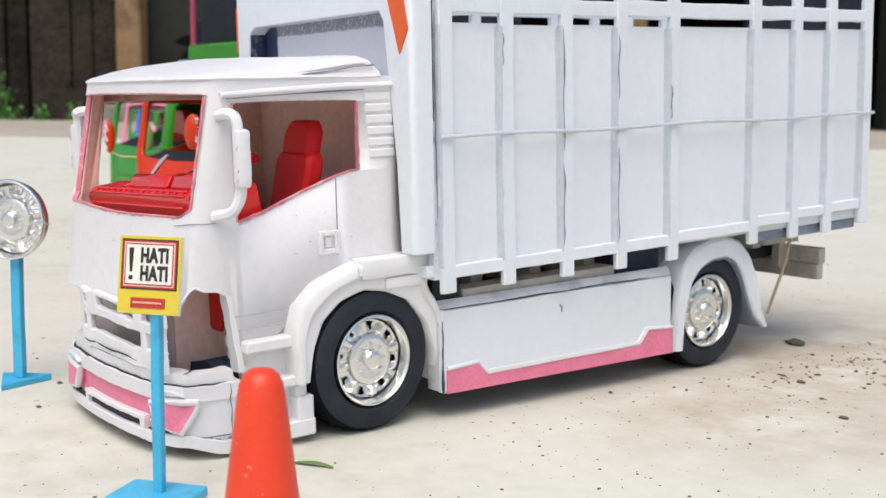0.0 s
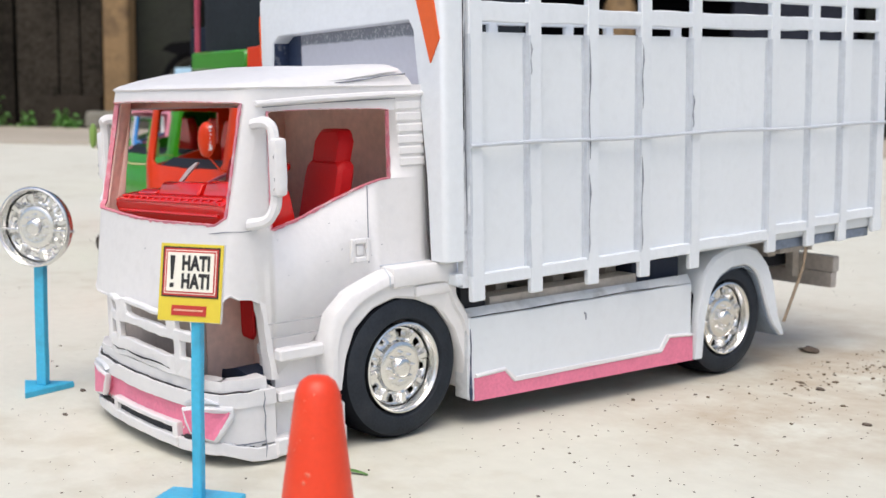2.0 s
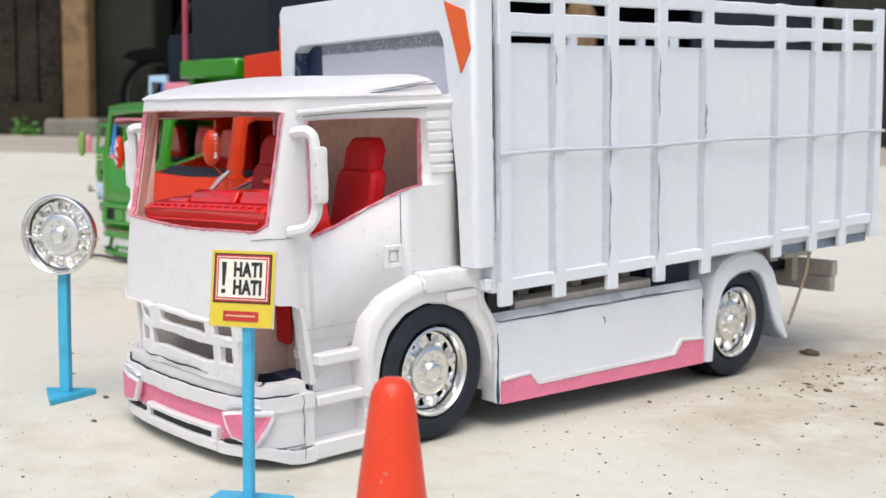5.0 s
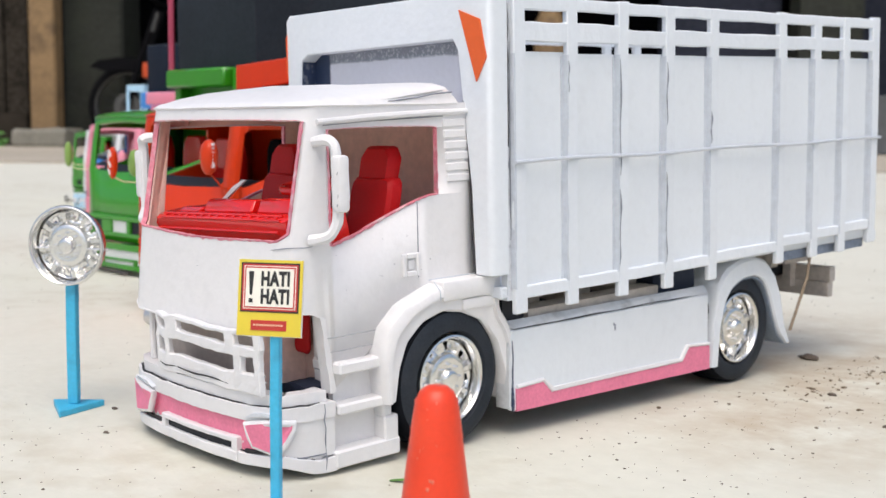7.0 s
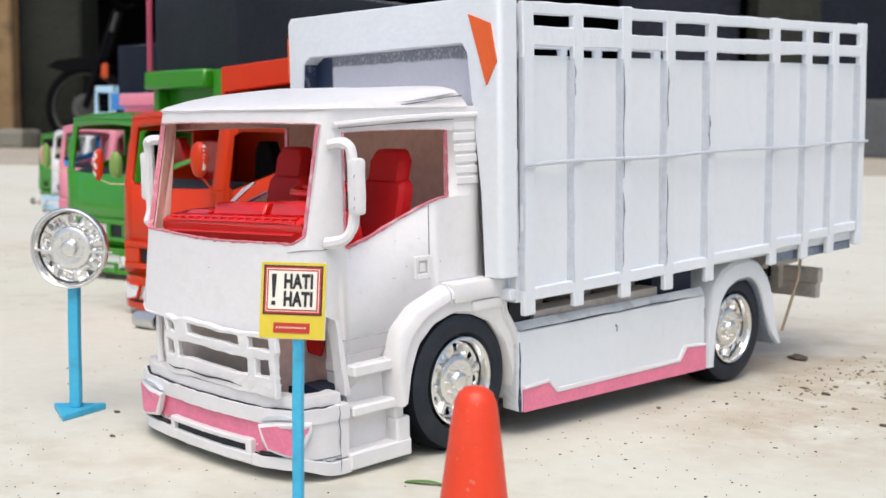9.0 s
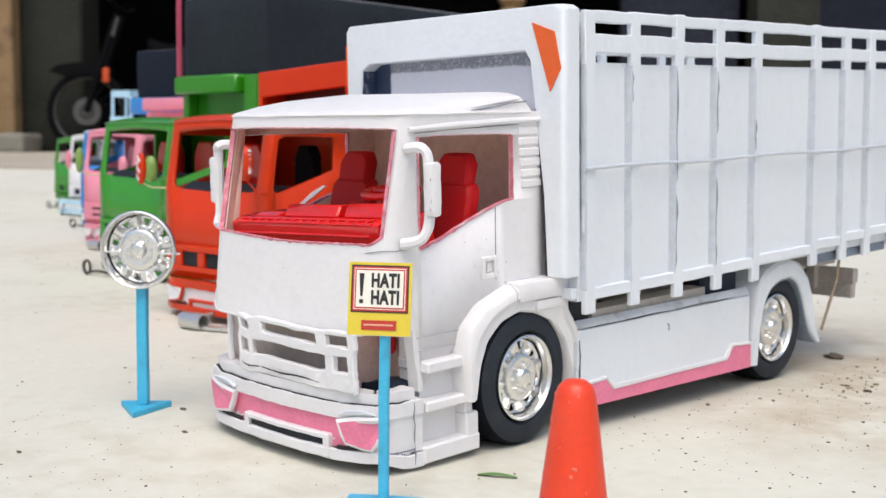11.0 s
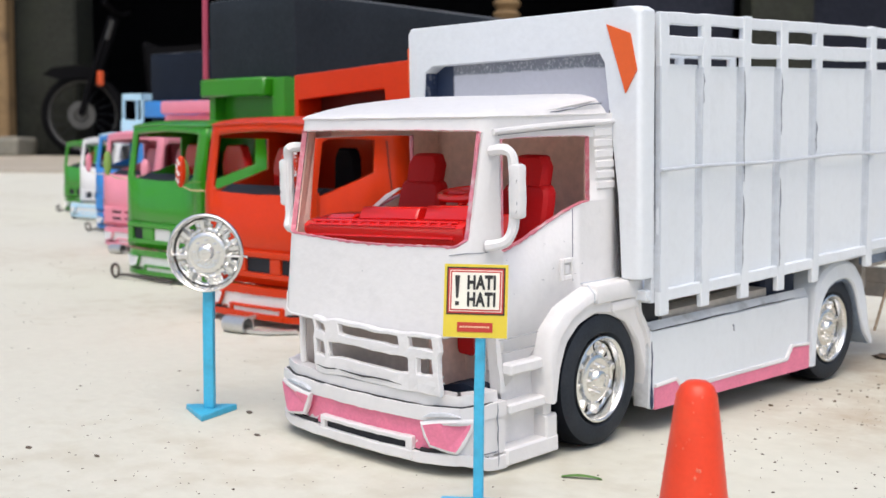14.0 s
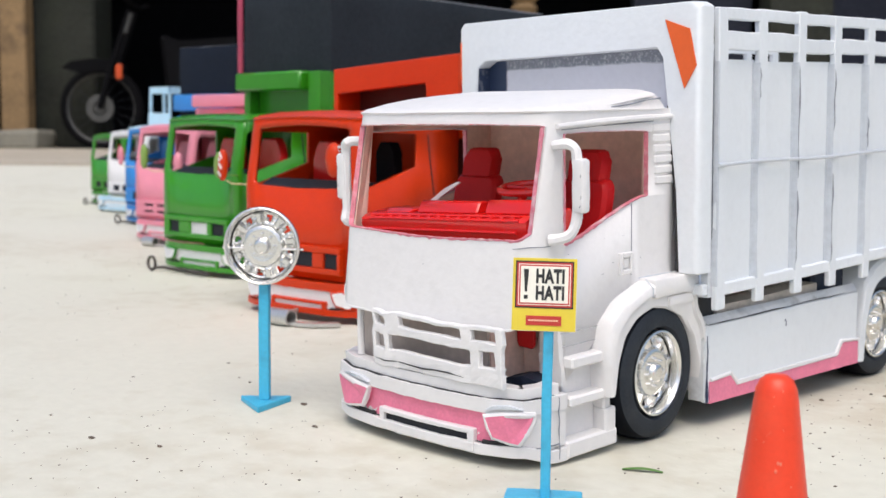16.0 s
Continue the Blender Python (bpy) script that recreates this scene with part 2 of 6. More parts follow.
def tube(points, radius, bm=None, sides=8, closed=False):
    """A round bar along points."""
    bm = bm or bmesh.new()
    pts = [Vector(p) for p in points]
    rings = []
    for i, p in enumerate(pts):
        before = pts[i - 1] if (i or closed) else p
        after = pts[(i + 1) % len(pts)] if (i + 1 < len(pts) or closed) else p
        way = (after - before).normalized()
        if i:
            side = side - way * side.dot(way)
        else:
            side = way.cross(Vector((0, 0, 1)))
            if side.length < 0.2:
                side = way.cross(Vector((1, 0, 0)))
        side.normalize()
        up = side.cross(way)
        r = radius[i] if isinstance(radius, (list, tuple)) else radius
        rings.append([bm.verts.new(p + r * (math.cos(k * math.tau / sides) * side + math.sin(k * math.tau / sides) * up)) for k in range(sides)])
    pairs = list(zip(rings, rings[1:])) + ([(rings[-1], rings[0])] if closed else [])
    for a, b in pairs:
        for k in range(sides):
            bm.faces.new((a[k], a[(k + 1) % sides], b[(k + 1) % sides], b[k]))
    if not closed:
        bm.faces.new(list(reversed(rings[0])))
        bm.faces.new(rings[-1])
    return bm


def lathe(profile, segs=40, axis="x", bm=None, centre=(0, 0, 0)):
    """A profile of (along, radius) turned round an axis."""
    bm = bm or bmesh.new()
    c = Vector(centre)
    def spot(a, r, k):
        s, t = r * math.cos(k), r * math.sin(k)
        return c + Vector({"x": (a, s, t), "y": (s, a, t), "z": (s, t, a)}[axis])
    rings = []
    for a, r in profile:
        rings.append([bm.verts.new(spot(a, r, 0))] if r == 0 else [bm.verts.new(spot(a, r, k * math.tau / segs)) for k in range(segs)])
    for p, q in zip(rings, rings[1:]):
        for k in range(segs):
            j = (k + 1) % segs
            if len(p) == 1 and len(q) == 1:
                continue
            if len(p) == 1:
                bm.faces.new((p[0], q[k], q[j]))
            elif len(q) == 1:
                bm.faces.new((p[k], q[0], p[j]))
            else:
                bm.faces.new((p[k], q[k], q[j], p[j]))
    return bm


def plate(xs, zs, holes, place):
    """A sheet of cells between the lines xs and zs without the cells in holes; place(x, z) gives the point."""
    bm = bmesh.new()
    grid = {(i, j): bm.verts.new(place(x, z)) for i, x in enumerate(xs) for j, z in enumerate(zs)}
    for i in range(len(xs) - 1):
        for j in range(len(zs) - 1):
            if (i, j) not in holes:
                bm.faces.new((grid[i, j], grid[i + 1, j], grid[i + 1, j + 1], grid[i, j + 1]))
    bmesh.ops.delete(bm, geom=[v for v in bm.verts if not v.link_faces], context="VERTS")
    return bm


def wobble(bm, amount, scale=60.0, cuts=0):
    """Hand-made unevenness."""
    if cuts:
        longest = [e for e in bm.edges if e.calc_length() > 0.012]
        if longest:
            bmesh.ops.subdivide_edges(bm, edges=longest, cuts=cuts, use_grid_fill=True)
    for v in bm.verts:
        v.co += amount * noise.noise_vector(v.co * scale)
    return bm


def ragged(bm, amount, scale=260.0, step=0.003):
    """Rough hand-cut and brushed edges."""
    for _ in range(3):
        longest = [e for e in bm.edges if e.calc_length() > step]
        if not longest:
            break
        bmesh.ops.subdivide_edges(bm, edges=longest, cuts=1, use_grid_fill=True)
    for v in bm.verts:
        v.co += amount * noise.noise_vector(v.co * scale) + 0.5 * amount * noise.noise_vector(v.co * scale * 2.7)
    return bm


# ---- toy trucks: shared pieces ----
def cab_columns(spec, cx, hw, rc, front, bow, forward=0.0, narrow=0.0, slim=0.0):
    """Columns of a cab's skin round its plan, from the rear of one side over the front to the rear of the other.
    spec: rows of (kind, value, bottom, sill, top, roof edge, open to the next).
    forward, narrow, slim: the far front corner's hand-made error and its thinner pillar."""
    def at(kind, value, side, z):
        f = front(z)
        if kind == "side":
            return Vector((cx + side * hw, min(value, 1) if value > f + rc else f + rc, z))
        if kind == "arc":
            a = radians(value)
            return Vector((cx + side * (hw - rc + rc * math.cos(a)), f + rc - rc * math.sin(a), z))
        u = value
        return Vector((cx + side * u, f - bow * (1 - (u / (hw - rc)) ** 2), z))
    def bent(p):
        w = max(0.0, (cx - p.x) / hw)
        p.x += narrow * w
        p.y -= forward * w * max(0.0, min(1.0, (-0.05 - p.y) / 0.03))
        return p
    cols = []
    for i, (kind, value, zb, zs, zt, zr, gap) in enumerate(spec):
        cols.append(([at(kind, value, 1, z) for z in (zb, zs, zt, zr)], gap))
    mirrored = spec[:-1] if spec[-1][0] == "front" and spec[-1][1] == 0 else spec
    for i in range(len(mirrored) - 1, -1, -1):
        kind, value, zb, zs, zt, zr, _ = mirrored[i]
        gap = spec[i - 1][6] if i else False
        if kind == "side":
            value -= slim * max(0.0, min(1.0, (-0.056 - value) / 0.013))
        cols.append(([bent(at(kind, value, -1, z)) for z in (zb, zs, zt, zr)], gap))
    return cols


def cab_skin(cols):
    bm = bmesh.new()
    rows = [[bm.verts.new(p) for p in c[0]] for c in cols]
    for i in range(len(rows) - 1):
        for k in range(3):
            if k == 1 and cols[i][1]:
                continue
            bm.faces.new((rows[i][k], rows[i + 1][k], rows[i + 1][k + 1], rows[i][k + 1]))
    return bm


def cab_roof(cols, steps, back, follow=0.0):
    """A domed roof on the upper edge of the skin; steps: (inset, height, rise of the ridge towards the rear, gap at the rear)."""
    bm = bmesh.new()
    edge = [c[0][3] for c in cols]
    cx = (edge[0].x + edge[-1].x) / 2
    hw = abs(edge[0].x - cx)
    y0 = min(p.y for p in edge)
    depth = back - y0
    peak = max(p.z for p in edge)
    rings = []
    for inset, z, rise, short in steps:
        ring = []
        for p in edge:
            y = min(p.y, back)
            f = (y - y0) / depth
            q = Vector((cx + (p.x - cx) * (1 - inset / hw), min(back + (y - back) * (1 - inset / depth), back - short), z + rise * f * f * (3 - 2 * f) + follow * (p.z - peak) * max(0.0, 1 - 1.4 * inset / hw)))
            ring.append(bm.verts.new(q))
        rings.append(ring)
    for a, b in zip(rings, rings[1:]):
        for i in range(len(a) - 1):
            bm.faces.new((a[i], a[i + 1], b[i + 1], b[i]))
        bm.faces.new((a[-1], a[0], b[0], b[-1]))
    n = len(rings[-1])
    last = rings[-1]
    for i in range(n // 2 - 1):
        bm.faces.new((last[i], last[i + 1], last[n - 2 - i], last[n - 1 - i]))
    if n % 2:
        bm.faces.new((last[n // 2 - 1], last[n // 2], last[n // 2 + 1]))
    return bm


def opening_loops(cols):
    """The rims of the openings in the skin."""
    loops, i = [], 0
    while i < len(cols) - 1:
        if cols[i][1]:
            j = i
            while cols[j][1]:
                j += 1
            loops.append([cols[k][0][1] for k in range(i, j + 1)] + [cols[k][0][2] for k in range(j, i - 1, -1)])
            i = j
        else:
            i += 1
    return loops


def rim_mesh(r=0.0207, deep=0.0105):
    """A truck rim seen from +x: rolled lip and a dished disc with eight slots between raised spokes."""
    bm = lathe([(-deep, r * 0.93), (-0.001, r * 0.985), (0.0, r), (0.0011, r * 0.985), (0.0014, r * 0.95), (0.0008, r * 0.915), (-0.0006, r * 0.895), (-0.0020, r * 0.885), (-0.0040, r * 0.865)], 48)
    n, rings = 64, []
    for i, (x, f) in enumerate(((-0.0040, 0.865), (-0.0056, 0.81), (-0.0058, 0.71), (-0.0050, 0.62), (-0.0034, 0.53))):
        ring = []
        for k in range(n):
            a = k * math.tau / n + 0.12
            spoke = (0.0026, 0.0028, 0.0020)[i - 1] if k % 8 in (0, 1) and i in (1, 2, 3) else 0.0
            ring.append(bm.verts.new((x + spoke, r * f * math.cos(a), r * f * math.sin(a))))
        rings.append(ring)
    for i, (a, b) in enumerate(zip(rings, rings[1:])):
        for k in range(n):
            if i in (1, 2) and k % 8 in ((4, 5) if i == 1 else (4,)):
                continue
            j = (k + 1) % n
            bm.faces.new((a[k], a[j], b[j], b[k]))
    return bm


def hub_mesh(r=0.0207):
    bm = lathe([(-0.007, r * 0.575), (-0.0030, r * 0.57), (-0.0016, r * 0.54), (-0.0010, r * 0.48), (-0.0010, r * 0.41), (-0.0011, r * 0.39), (-0.0011, r * 0.24), (-0.0006, r * 0.225), (0.0008, r * 0.20), (0.0013, r * 0.16), (0.0015, r * 0.08), (0.0013, 0)], 32)
    for k in range(8):
        a = k * math.tau / 8
        lathe([(-0.0016, r * 0.040), (0.0001, r * 0.038), (0.0004, 0)], 6, bm=bm, centre=(0, r * 0.32 * math.cos(a), r * 0.32 * math.sin(a)))
    return bm


def rim_back(r=0.0207):
    return lathe([(-0.0085, 0), (-0.0085, r * 0.93), (-0.0095, r * 0.93), (-0.0095, 0)], 32)


def wheel(parent, x, y, z, facing, r=0.031, steer=0.0):
    """A wheel under a truck; facing: +1 towards +x."""
    hub = new("wheel")
    hub.parent = parent
    hub.matrix_local = pose(x, y, z, 0, 0, steer) @ (Matrix.Identity(4) if facing > 0 else pose(0, 0, 0, 0, 0, 180))
    k = r / 0.031
    tyre = part("tyre", lathe([(-0.0002, r * 0.945), (0.0006, 0.0280 * k), (0.0013, 0.0260 * k), (0.0012, 0.0215 * k), (0.0002, 0.0205 * k), (-0.004, 0.0197 * k)], 56), RUBBER, hub, smooth=True)
    tread = lathe([(-0.021, 0.0200 * k), (-0.021, 0.0285 * k), (-0.0195, r * 0.985), (-0.017, r), (-0.0136, r), (-0.0132, r * 0.985), (-0.0128, r), (-0.0090, r), (-0.0086, r * 0.985), (-0.0082, r), (-0.0050, r), (-0.0024, r * 0.985), (-0.0009, r * 0.965), (-0.0002, r * 0.945)], 56)
    part("tread", tread, TREAD, tyre, "black grooved tread", smooth=True)
    rim = part("rim", rim_mesh(0.0197 * k), CHROME, hub, "chrome rim with eight slots", smooth=True, mods=[("SOLIDIFY", (0.0006, -1))])
    part("hub", hub_mesh(0.0197 * k), CHROME, rim, smooth=True)
    part("backing", rim_back(0.0197 * k), DULL, rim)
    return hub


# ---- the white truck ----
CX, CC = -0.063, -0.0610  # middle of the bed and of the cab
truck = thing("toy_truck", pose(0, 0, 0, 2.2, 0, 0), "unfinished white hand-built toy cattle truck on the concrete", "toy truck", "row of toy trucks")


def white_front(z):
    return -0.0960 if z <= 0.075 else -0.0960 + (z - 0.075) * 0.19


SPEC = [
    ("side", 0.0065, 0.066, 0.1090, 0.1368, 0.1468, False),
    ("side", 0.0005, 0.066, 0.1090, 0.1368, 0.1468, False),
    ("side", -0.0145, 0.066, 0.1090, 0.1368, 0.1468, True),
    ("side", -0.0200, 0.066, 0.1085, 0.1372, 0.1468, True),
    ("side", -0.0268, 0.066, 0.1070, 0.1374, 0.1468, True),
    ("side", -0.0420, 0.058, 0.1018, 0.1376, 0.1468, True),
    ("side", -0.0560, 0.046, 0.0965, 0.1376, 0.1466, True),
    ("side", -0.0690, 0.037, 0.0925, 0.1374, 0.1464, True),
    ("side", -0.0706, 0.036, 0.0928, 0.1372, 0.1463, False),
    ("side", -0.0722, 0.0470, 0.0930, 0.1370, 0.1462, False),
    ("side", -0.0748, 0.0640, 0.0932, 0.1370, 0.1462, False),
    ("side", -0.0800, 0.0668, 0.0936, 0.1370, 0.1462, False),
    ("arc", 0, 0.0675, 0.0940, 0.1400, 0.1462, False),
    ("arc", 18, 0.0690, 0.0945, 0.1400, 0.1461, False),
    ("arc", 30, 0.0680, 0.0950, 0.1404, 0.1460, False),
    ("arc", 39, 0.0655, 0.0985, 0.1406, 0.1459, True),
    ("arc", 58, 0.0612, 0.0962, 0.1410, 0.1458, True),
    ("arc", 76, 0.0597, 0.0955, 0.1410, 0.1458, True),
    ("front", 0.0470, 0.0592, 0.0955, 0.1410, 0.1458, True),
    ("front", 0.0250, 0.0588, 0.0948, 0.1414, 0.1458, True),
    ("front", 0.0100, 0.0586, 0.0943, 0.1414, 0.1458, True),
    ("front", 0.0, 0.0585, 0.0942, 0.1414, 0.1458, True),
]
cols = cab_columns(SPEC, CC, 0.0580, 0.0100, white_front, 0.0030, 0.0035, 0.0035, 0.0085)
part("cab", cab_skin(cols), CAB_WHITE, truck, "brushed white board cab with empty windows", smooth=True, level=True, mods=[("SOLIDIFY", (0.0016, -1))])
part("roof", wobble(cab_roof(cols, [(0.0, 0.1458, 0.0, 0.0), (-0.0008, 0.1466, 0.0, 0.0), (0.0002, 0.1474, 0.0012, 0.0006), (0.0012, 0.1481, 0.0042, 0.0042), (0.0018, 0.1484, 0.0047, 0.0048), (0.0030, 0.1487, 0.0049, 0.0056), (0.008, 0.1505, 0.0044, 0.0062), (0.017, 0.1526, 0.0028, 0.0066), (0.027, 0.1544, 0.0012, 0.007), (0.038, 0.1553, 0.0002, 0.008)], -0.0030), 0.0004, 70), CAB_WHITE, truck, "domed white cab roof", smooth=True)
part("rear_ledge", boxes(((CC - 0.0570, -0.0060, 0.1440), (CC + 0.0570, 0.0066, 0.1466)), bevel=0.0006), CAB_WHITE, truck)
trim = bmesh.new()


def fine(loop, step=0.003):
    """The same closed line with points every few millimetres."""
    out = []
    for p, q in zip(loop, loop[1:] + loop[:1]):
        n = max(1, int((q - p).length / step))
        out += [p.lerp(q, i / n) for i in range(n)]
    return out


for loop in opening_loops(cols):
    pts = fine(loop, 0.0016)
    mid = sum(pts, Vector()) / len(pts)
    rings = []
    for i, p in enumerate(pts):
        way = (pts[(i + 1) % len(pts)] - pts[i - 1]).normalized()
        out = Vector((0, -1, 0)) if abs(mid.x - CC) < 0.02 else Vector((math.copysign(1, mid.x - CC), 0, 0))
        turn = max(0.0, min(1.0, (abs(p.x - CC) - 0.0470) / 0.0100))
        if out.y:
            out = (out * (1 - turn) + Vector((math.copysign(1, p.x - CC), 0, 0)) * turn).normalized()
        into = way.cross(out).normalized()
        if into.dot(mid - p) < 0:
            into.negate()
        bare = p.z > 0.134 and abs(way.z) < 0.5
        rag = (0.0 if abs(way.z) > 0.8 or bare else 0.0002) + 0.0007 * noise.noise(p * 420) + 0.0005 * noise.noise(p * 1300)
        far = 0.0005 + 0.0003 * noise.noise(p * 500) if not bare else -0.0003
        rings.append([trim.verts.new(q) for q in (p + out * 0.0002 - into * max(0.00005, rag), p + out * 0.0005 + into * far, p - out * 0.0017 + into * far, p - out * 0.0017 - into * 0.0004)])
    for a, b in zip(rings, rings[1:] + rings[:1]):
        for k in range(4):
            trim.faces.new((a[k], a[(k + 1) % 4], b[(k + 1) % 4], b[k]))
part("window_edge", trim, PINK_EDGE, truck, "roughly painted pink window edges", smooth=True)
# ragged paint ridge along the cab's lower edge
low = [c[0][0] for c in cols]
part("paint_ridge", ragged(tube([p + Vector((0, 0.0003, 0.0005)) for p in low[12:-12]], 0.0005, sides=6), 0.0004, 300, 0.002), CAB_WHITE, truck, smooth=True)
# bare lining on the inside of the skin
LINED = [(k, v, zb + 0.006, zs - 0.0008, zt + 0.0008, zr - 0.001, gap) for k, v, zb, zs, zt, zr, gap in SPEC]
inner_cols = cab_columns(LINED, CC, 0.0560, 0.0080, lambda z: white_front(z) + 0.0020, 0.0030, 0.0035, 0.0035, 0.0085)
part("skin_lining", cab_skin(inner_cols), TRIM_BROWN, truck, "bare grey-brown board inside the cab", smooth=True, mods=[("SOLIDIFY", (0.0005, -1))])
part("ceiling_lining", boxes(((CC - 0.0500, -0.0780, 0.1440), (CC + 0.0520, 0.0015, 0.1446))), TRIM_BROWN, truck)
# back wall and inner lining
part("cab_back", boxes(((CC - 0.0557, 0.0035, 0.050), (CC + 0.0557, 0.0060, 0.1465))), CAB_WHITE, truck)
part("cab_floor", boxes(((CC - 0.0533, -0.0905, 0.0295), (CC + 0.0533, 0.003, 0.0315))), BLACK, truck)
for lo, hi in (((CC - 0.0540, 0.0020, 0.04), (CC + 0.0540, 0.0034, 0.146)), ((CC - 0.0540, -0.0125, 0.04), (CC - 0.0533, 0.002, 0.146)), ((CC + 0.0533, -0.0125, 0.04), (CC + 0.0540, 0.002, 0.146))):
    part("inner_lining", boxes((lo, hi)), TRIM_BROWN, truck, "bare grey-brown inner board")
part("hook", tube([(-0.1205, 0.0015, 0.137), (-0.1205, -0.0005, 0.133), (-0.1215, -0.001, 0.128), (-0.1205, 0.0, 0.125)], 0.0007), STICK, truck)
# drip rails, louvres, seams
for s in (1, -1):
    x = CC + s * (0.060 - 0.0020)
    part("drip_rail", tube([(x + s * 0.0006, y, z) for y, z in ((-0.0755, 0.1405), (-0.05, 0.1418), (-0.02, 0.1428), (0.003, 0.1432))], [0.0011, 0.0014, 0.0014, 0.0011], sides=8), CAB_WHITE, truck, smooth=True)
    # Thin dark tube draws the shadow line under the roof flash.
    part("flash_shadow", wobble(tube([(x + s * 0.0002, y, z - 0.0006) for y, z in ((-0.040, 0.1484), (-0.034, 0.1489), (-0.024, 0.1499), (-0.015, 0.1511), (-0.006, 0.1518))], [0.00015, 0.0003, 0.0003, 0.0002, 0.0004], sides=5), 0.0002, 260), GROOVE, truck)
    part("rail_seam", wobble(tube([(x + s * 0.0010, y, z) for y, z in ((-0.073, 0.1391), (-0.05, 0.1402), (-0.03, 0.1409), (-0.012, 0.1414))], [0.0002, 0.0001, 0.0003, 0.0002], sides=5), 0.0002, 260), GROOVE, truck)
    part("roof_flash", wobble(tube([(x - s * 0.0006, y, z) for y, z in ((-0.043, 0.1486), (-0.034, 0.1494), (-0.024, 0.1506), (-0.015, 0.1518), (-0.010, 0.1522))], [0.0003, 0.0004, 0.0005, 0.0005, 0.0003], sides=6), 0.0002, 200), CAB_WHITE, truck, smooth=True)
    for k in range(6):
        z = 0.1136 + k * 0.0046
        lo, hi = sorted((x - s * 0.001, x + s * 0.0007))
        part("louvre", boxes(((lo, -0.0095 - 0.0004 * k, z), (hi, 0.0042 - 0.0006 * k, z + 0.0037)), bevel=0.0006), CAB_WHITE, truck)
    lo, hi = sorted((x - s * 0.001, x + s * 0.00025))
    part("door_seam", wobble(boxes(((lo, -0.02615, 0.0755), (hi, -0.0258, 0.1065))), 0.0001), GROOVE, truck)
    lo, hi = sorted((x - s * 0.001, x + s * 0.0014))
    handle = part("door_handle", boxes(((lo, -0.0350, 0.0762), (hi, -0.0330, 0.0858)), ((lo, -0.0278, 0.0762), (hi, -0.0258, 0.0858)), ((lo, -0.033, 0.0762), (hi, -0.0278, 0.0785)), ((lo, -0.033, 0.0836), (hi, -0.0278, 0.0858)), bevel=0.0004), CAB_WHITE, truck, "square moulded door handle")
    lo2, hi2 = sorted((x, x + s * 0.0008))
    part("grip", boxes(((lo2, -0.0320, 0.0790), (hi2, -0.0290, 0.0832)), bevel=0.0003), CAB_WHITE, handle)
    # Grey tubes draw the edge shadows of a shallow moulded band.
    for z in (0.0510, 0.0566):
        part("moulding_shadow", wobble(tube([(x + s * 0.0001, -0.0735 + k * 0.0049, z) for k in range(7)], 0.00024, sides=5), 0.0002, 200), MOULD_SHADE, truck)

# hairline cracks and specks in the paint
for s in (1, -1):
    pts = []
    for a in (80, 60, 40, 20, 0):
        f = white_front(0.0935)
        pts.append((CC + s * (0.0482 + 0.0100 * math.cos(radians(a))), f + 0.0098 - 0.0100 * math.sin(radians(a)), 0.0930 + 0.0004 * math.sin(a)))
    part("crack_and_gap", wobble(tube(pts + [(CC + s * 0.0582, -0.0790, 0.0932)], [0.0001, 0.0002, 0.0002, 0.0001, 0.0002, 0.0001], sides=5), 0.0002, 300), GROOVE, truck)
rs = random.Random(31)
for _ in range(5):
    u, z = rs.uniform(-0.044, 0.044), rs.uniform(0.066, 0.090)
    y = white_front(z) - 0.0030 * (1 - (u / 0.048) ** 2)
    r = rs.choice((0.0002, 0.0003, 0.0004))
    part("speck", lathe([(-0.0002, 0), (-0.0002, r), (0.0002, r * 0.6), (0.0002, 0)], 6, "y", centre=(CC + u, y, z)), GROOVE, truck)
for _ in range(9):
    y, z = rs.uniform(-0.070, 0.0), rs.uniform(0.074, 0.094)
    r = rs.choice((0.0002, 0.0002, 0.0003))
    part("speck", lathe([(-0.0002, 0), (-0.0002, r), (0.0002, r * 0.6), (0.0002, 0)], 6, "x", centre=(CC + 0.0580, y, z)), GROOVE, truck)
# dried paint beads along the cab's hand-cut edges
for _ in range(11):
    k = rs.randrange(2)
    if k:
        u = rs.uniform(-0.046, 0.046)
        p = (CC + u, -0.0962 - 0.0030 * (1 - (u / 0.048) ** 2), 0.0590 + rs.uniform(-0.0004, 0.0006))
    else:
        p = (rs.uniform(-0.0130, -0.0100), -0.0975, rs.uniform(0.0375, 0.0605))
    bead = bmesh.new()
    bmesh.ops.create_icosphere(bead, subdivisions=1, radius=rs.uniform(0.0004, 0.0006))
    bmesh.ops.translate(bead, vec=p, verts=bead.verts)
    part("paint_bead", wobble(bead, 0.0003, 700), CAB_WHITE, truck, smooth=True)

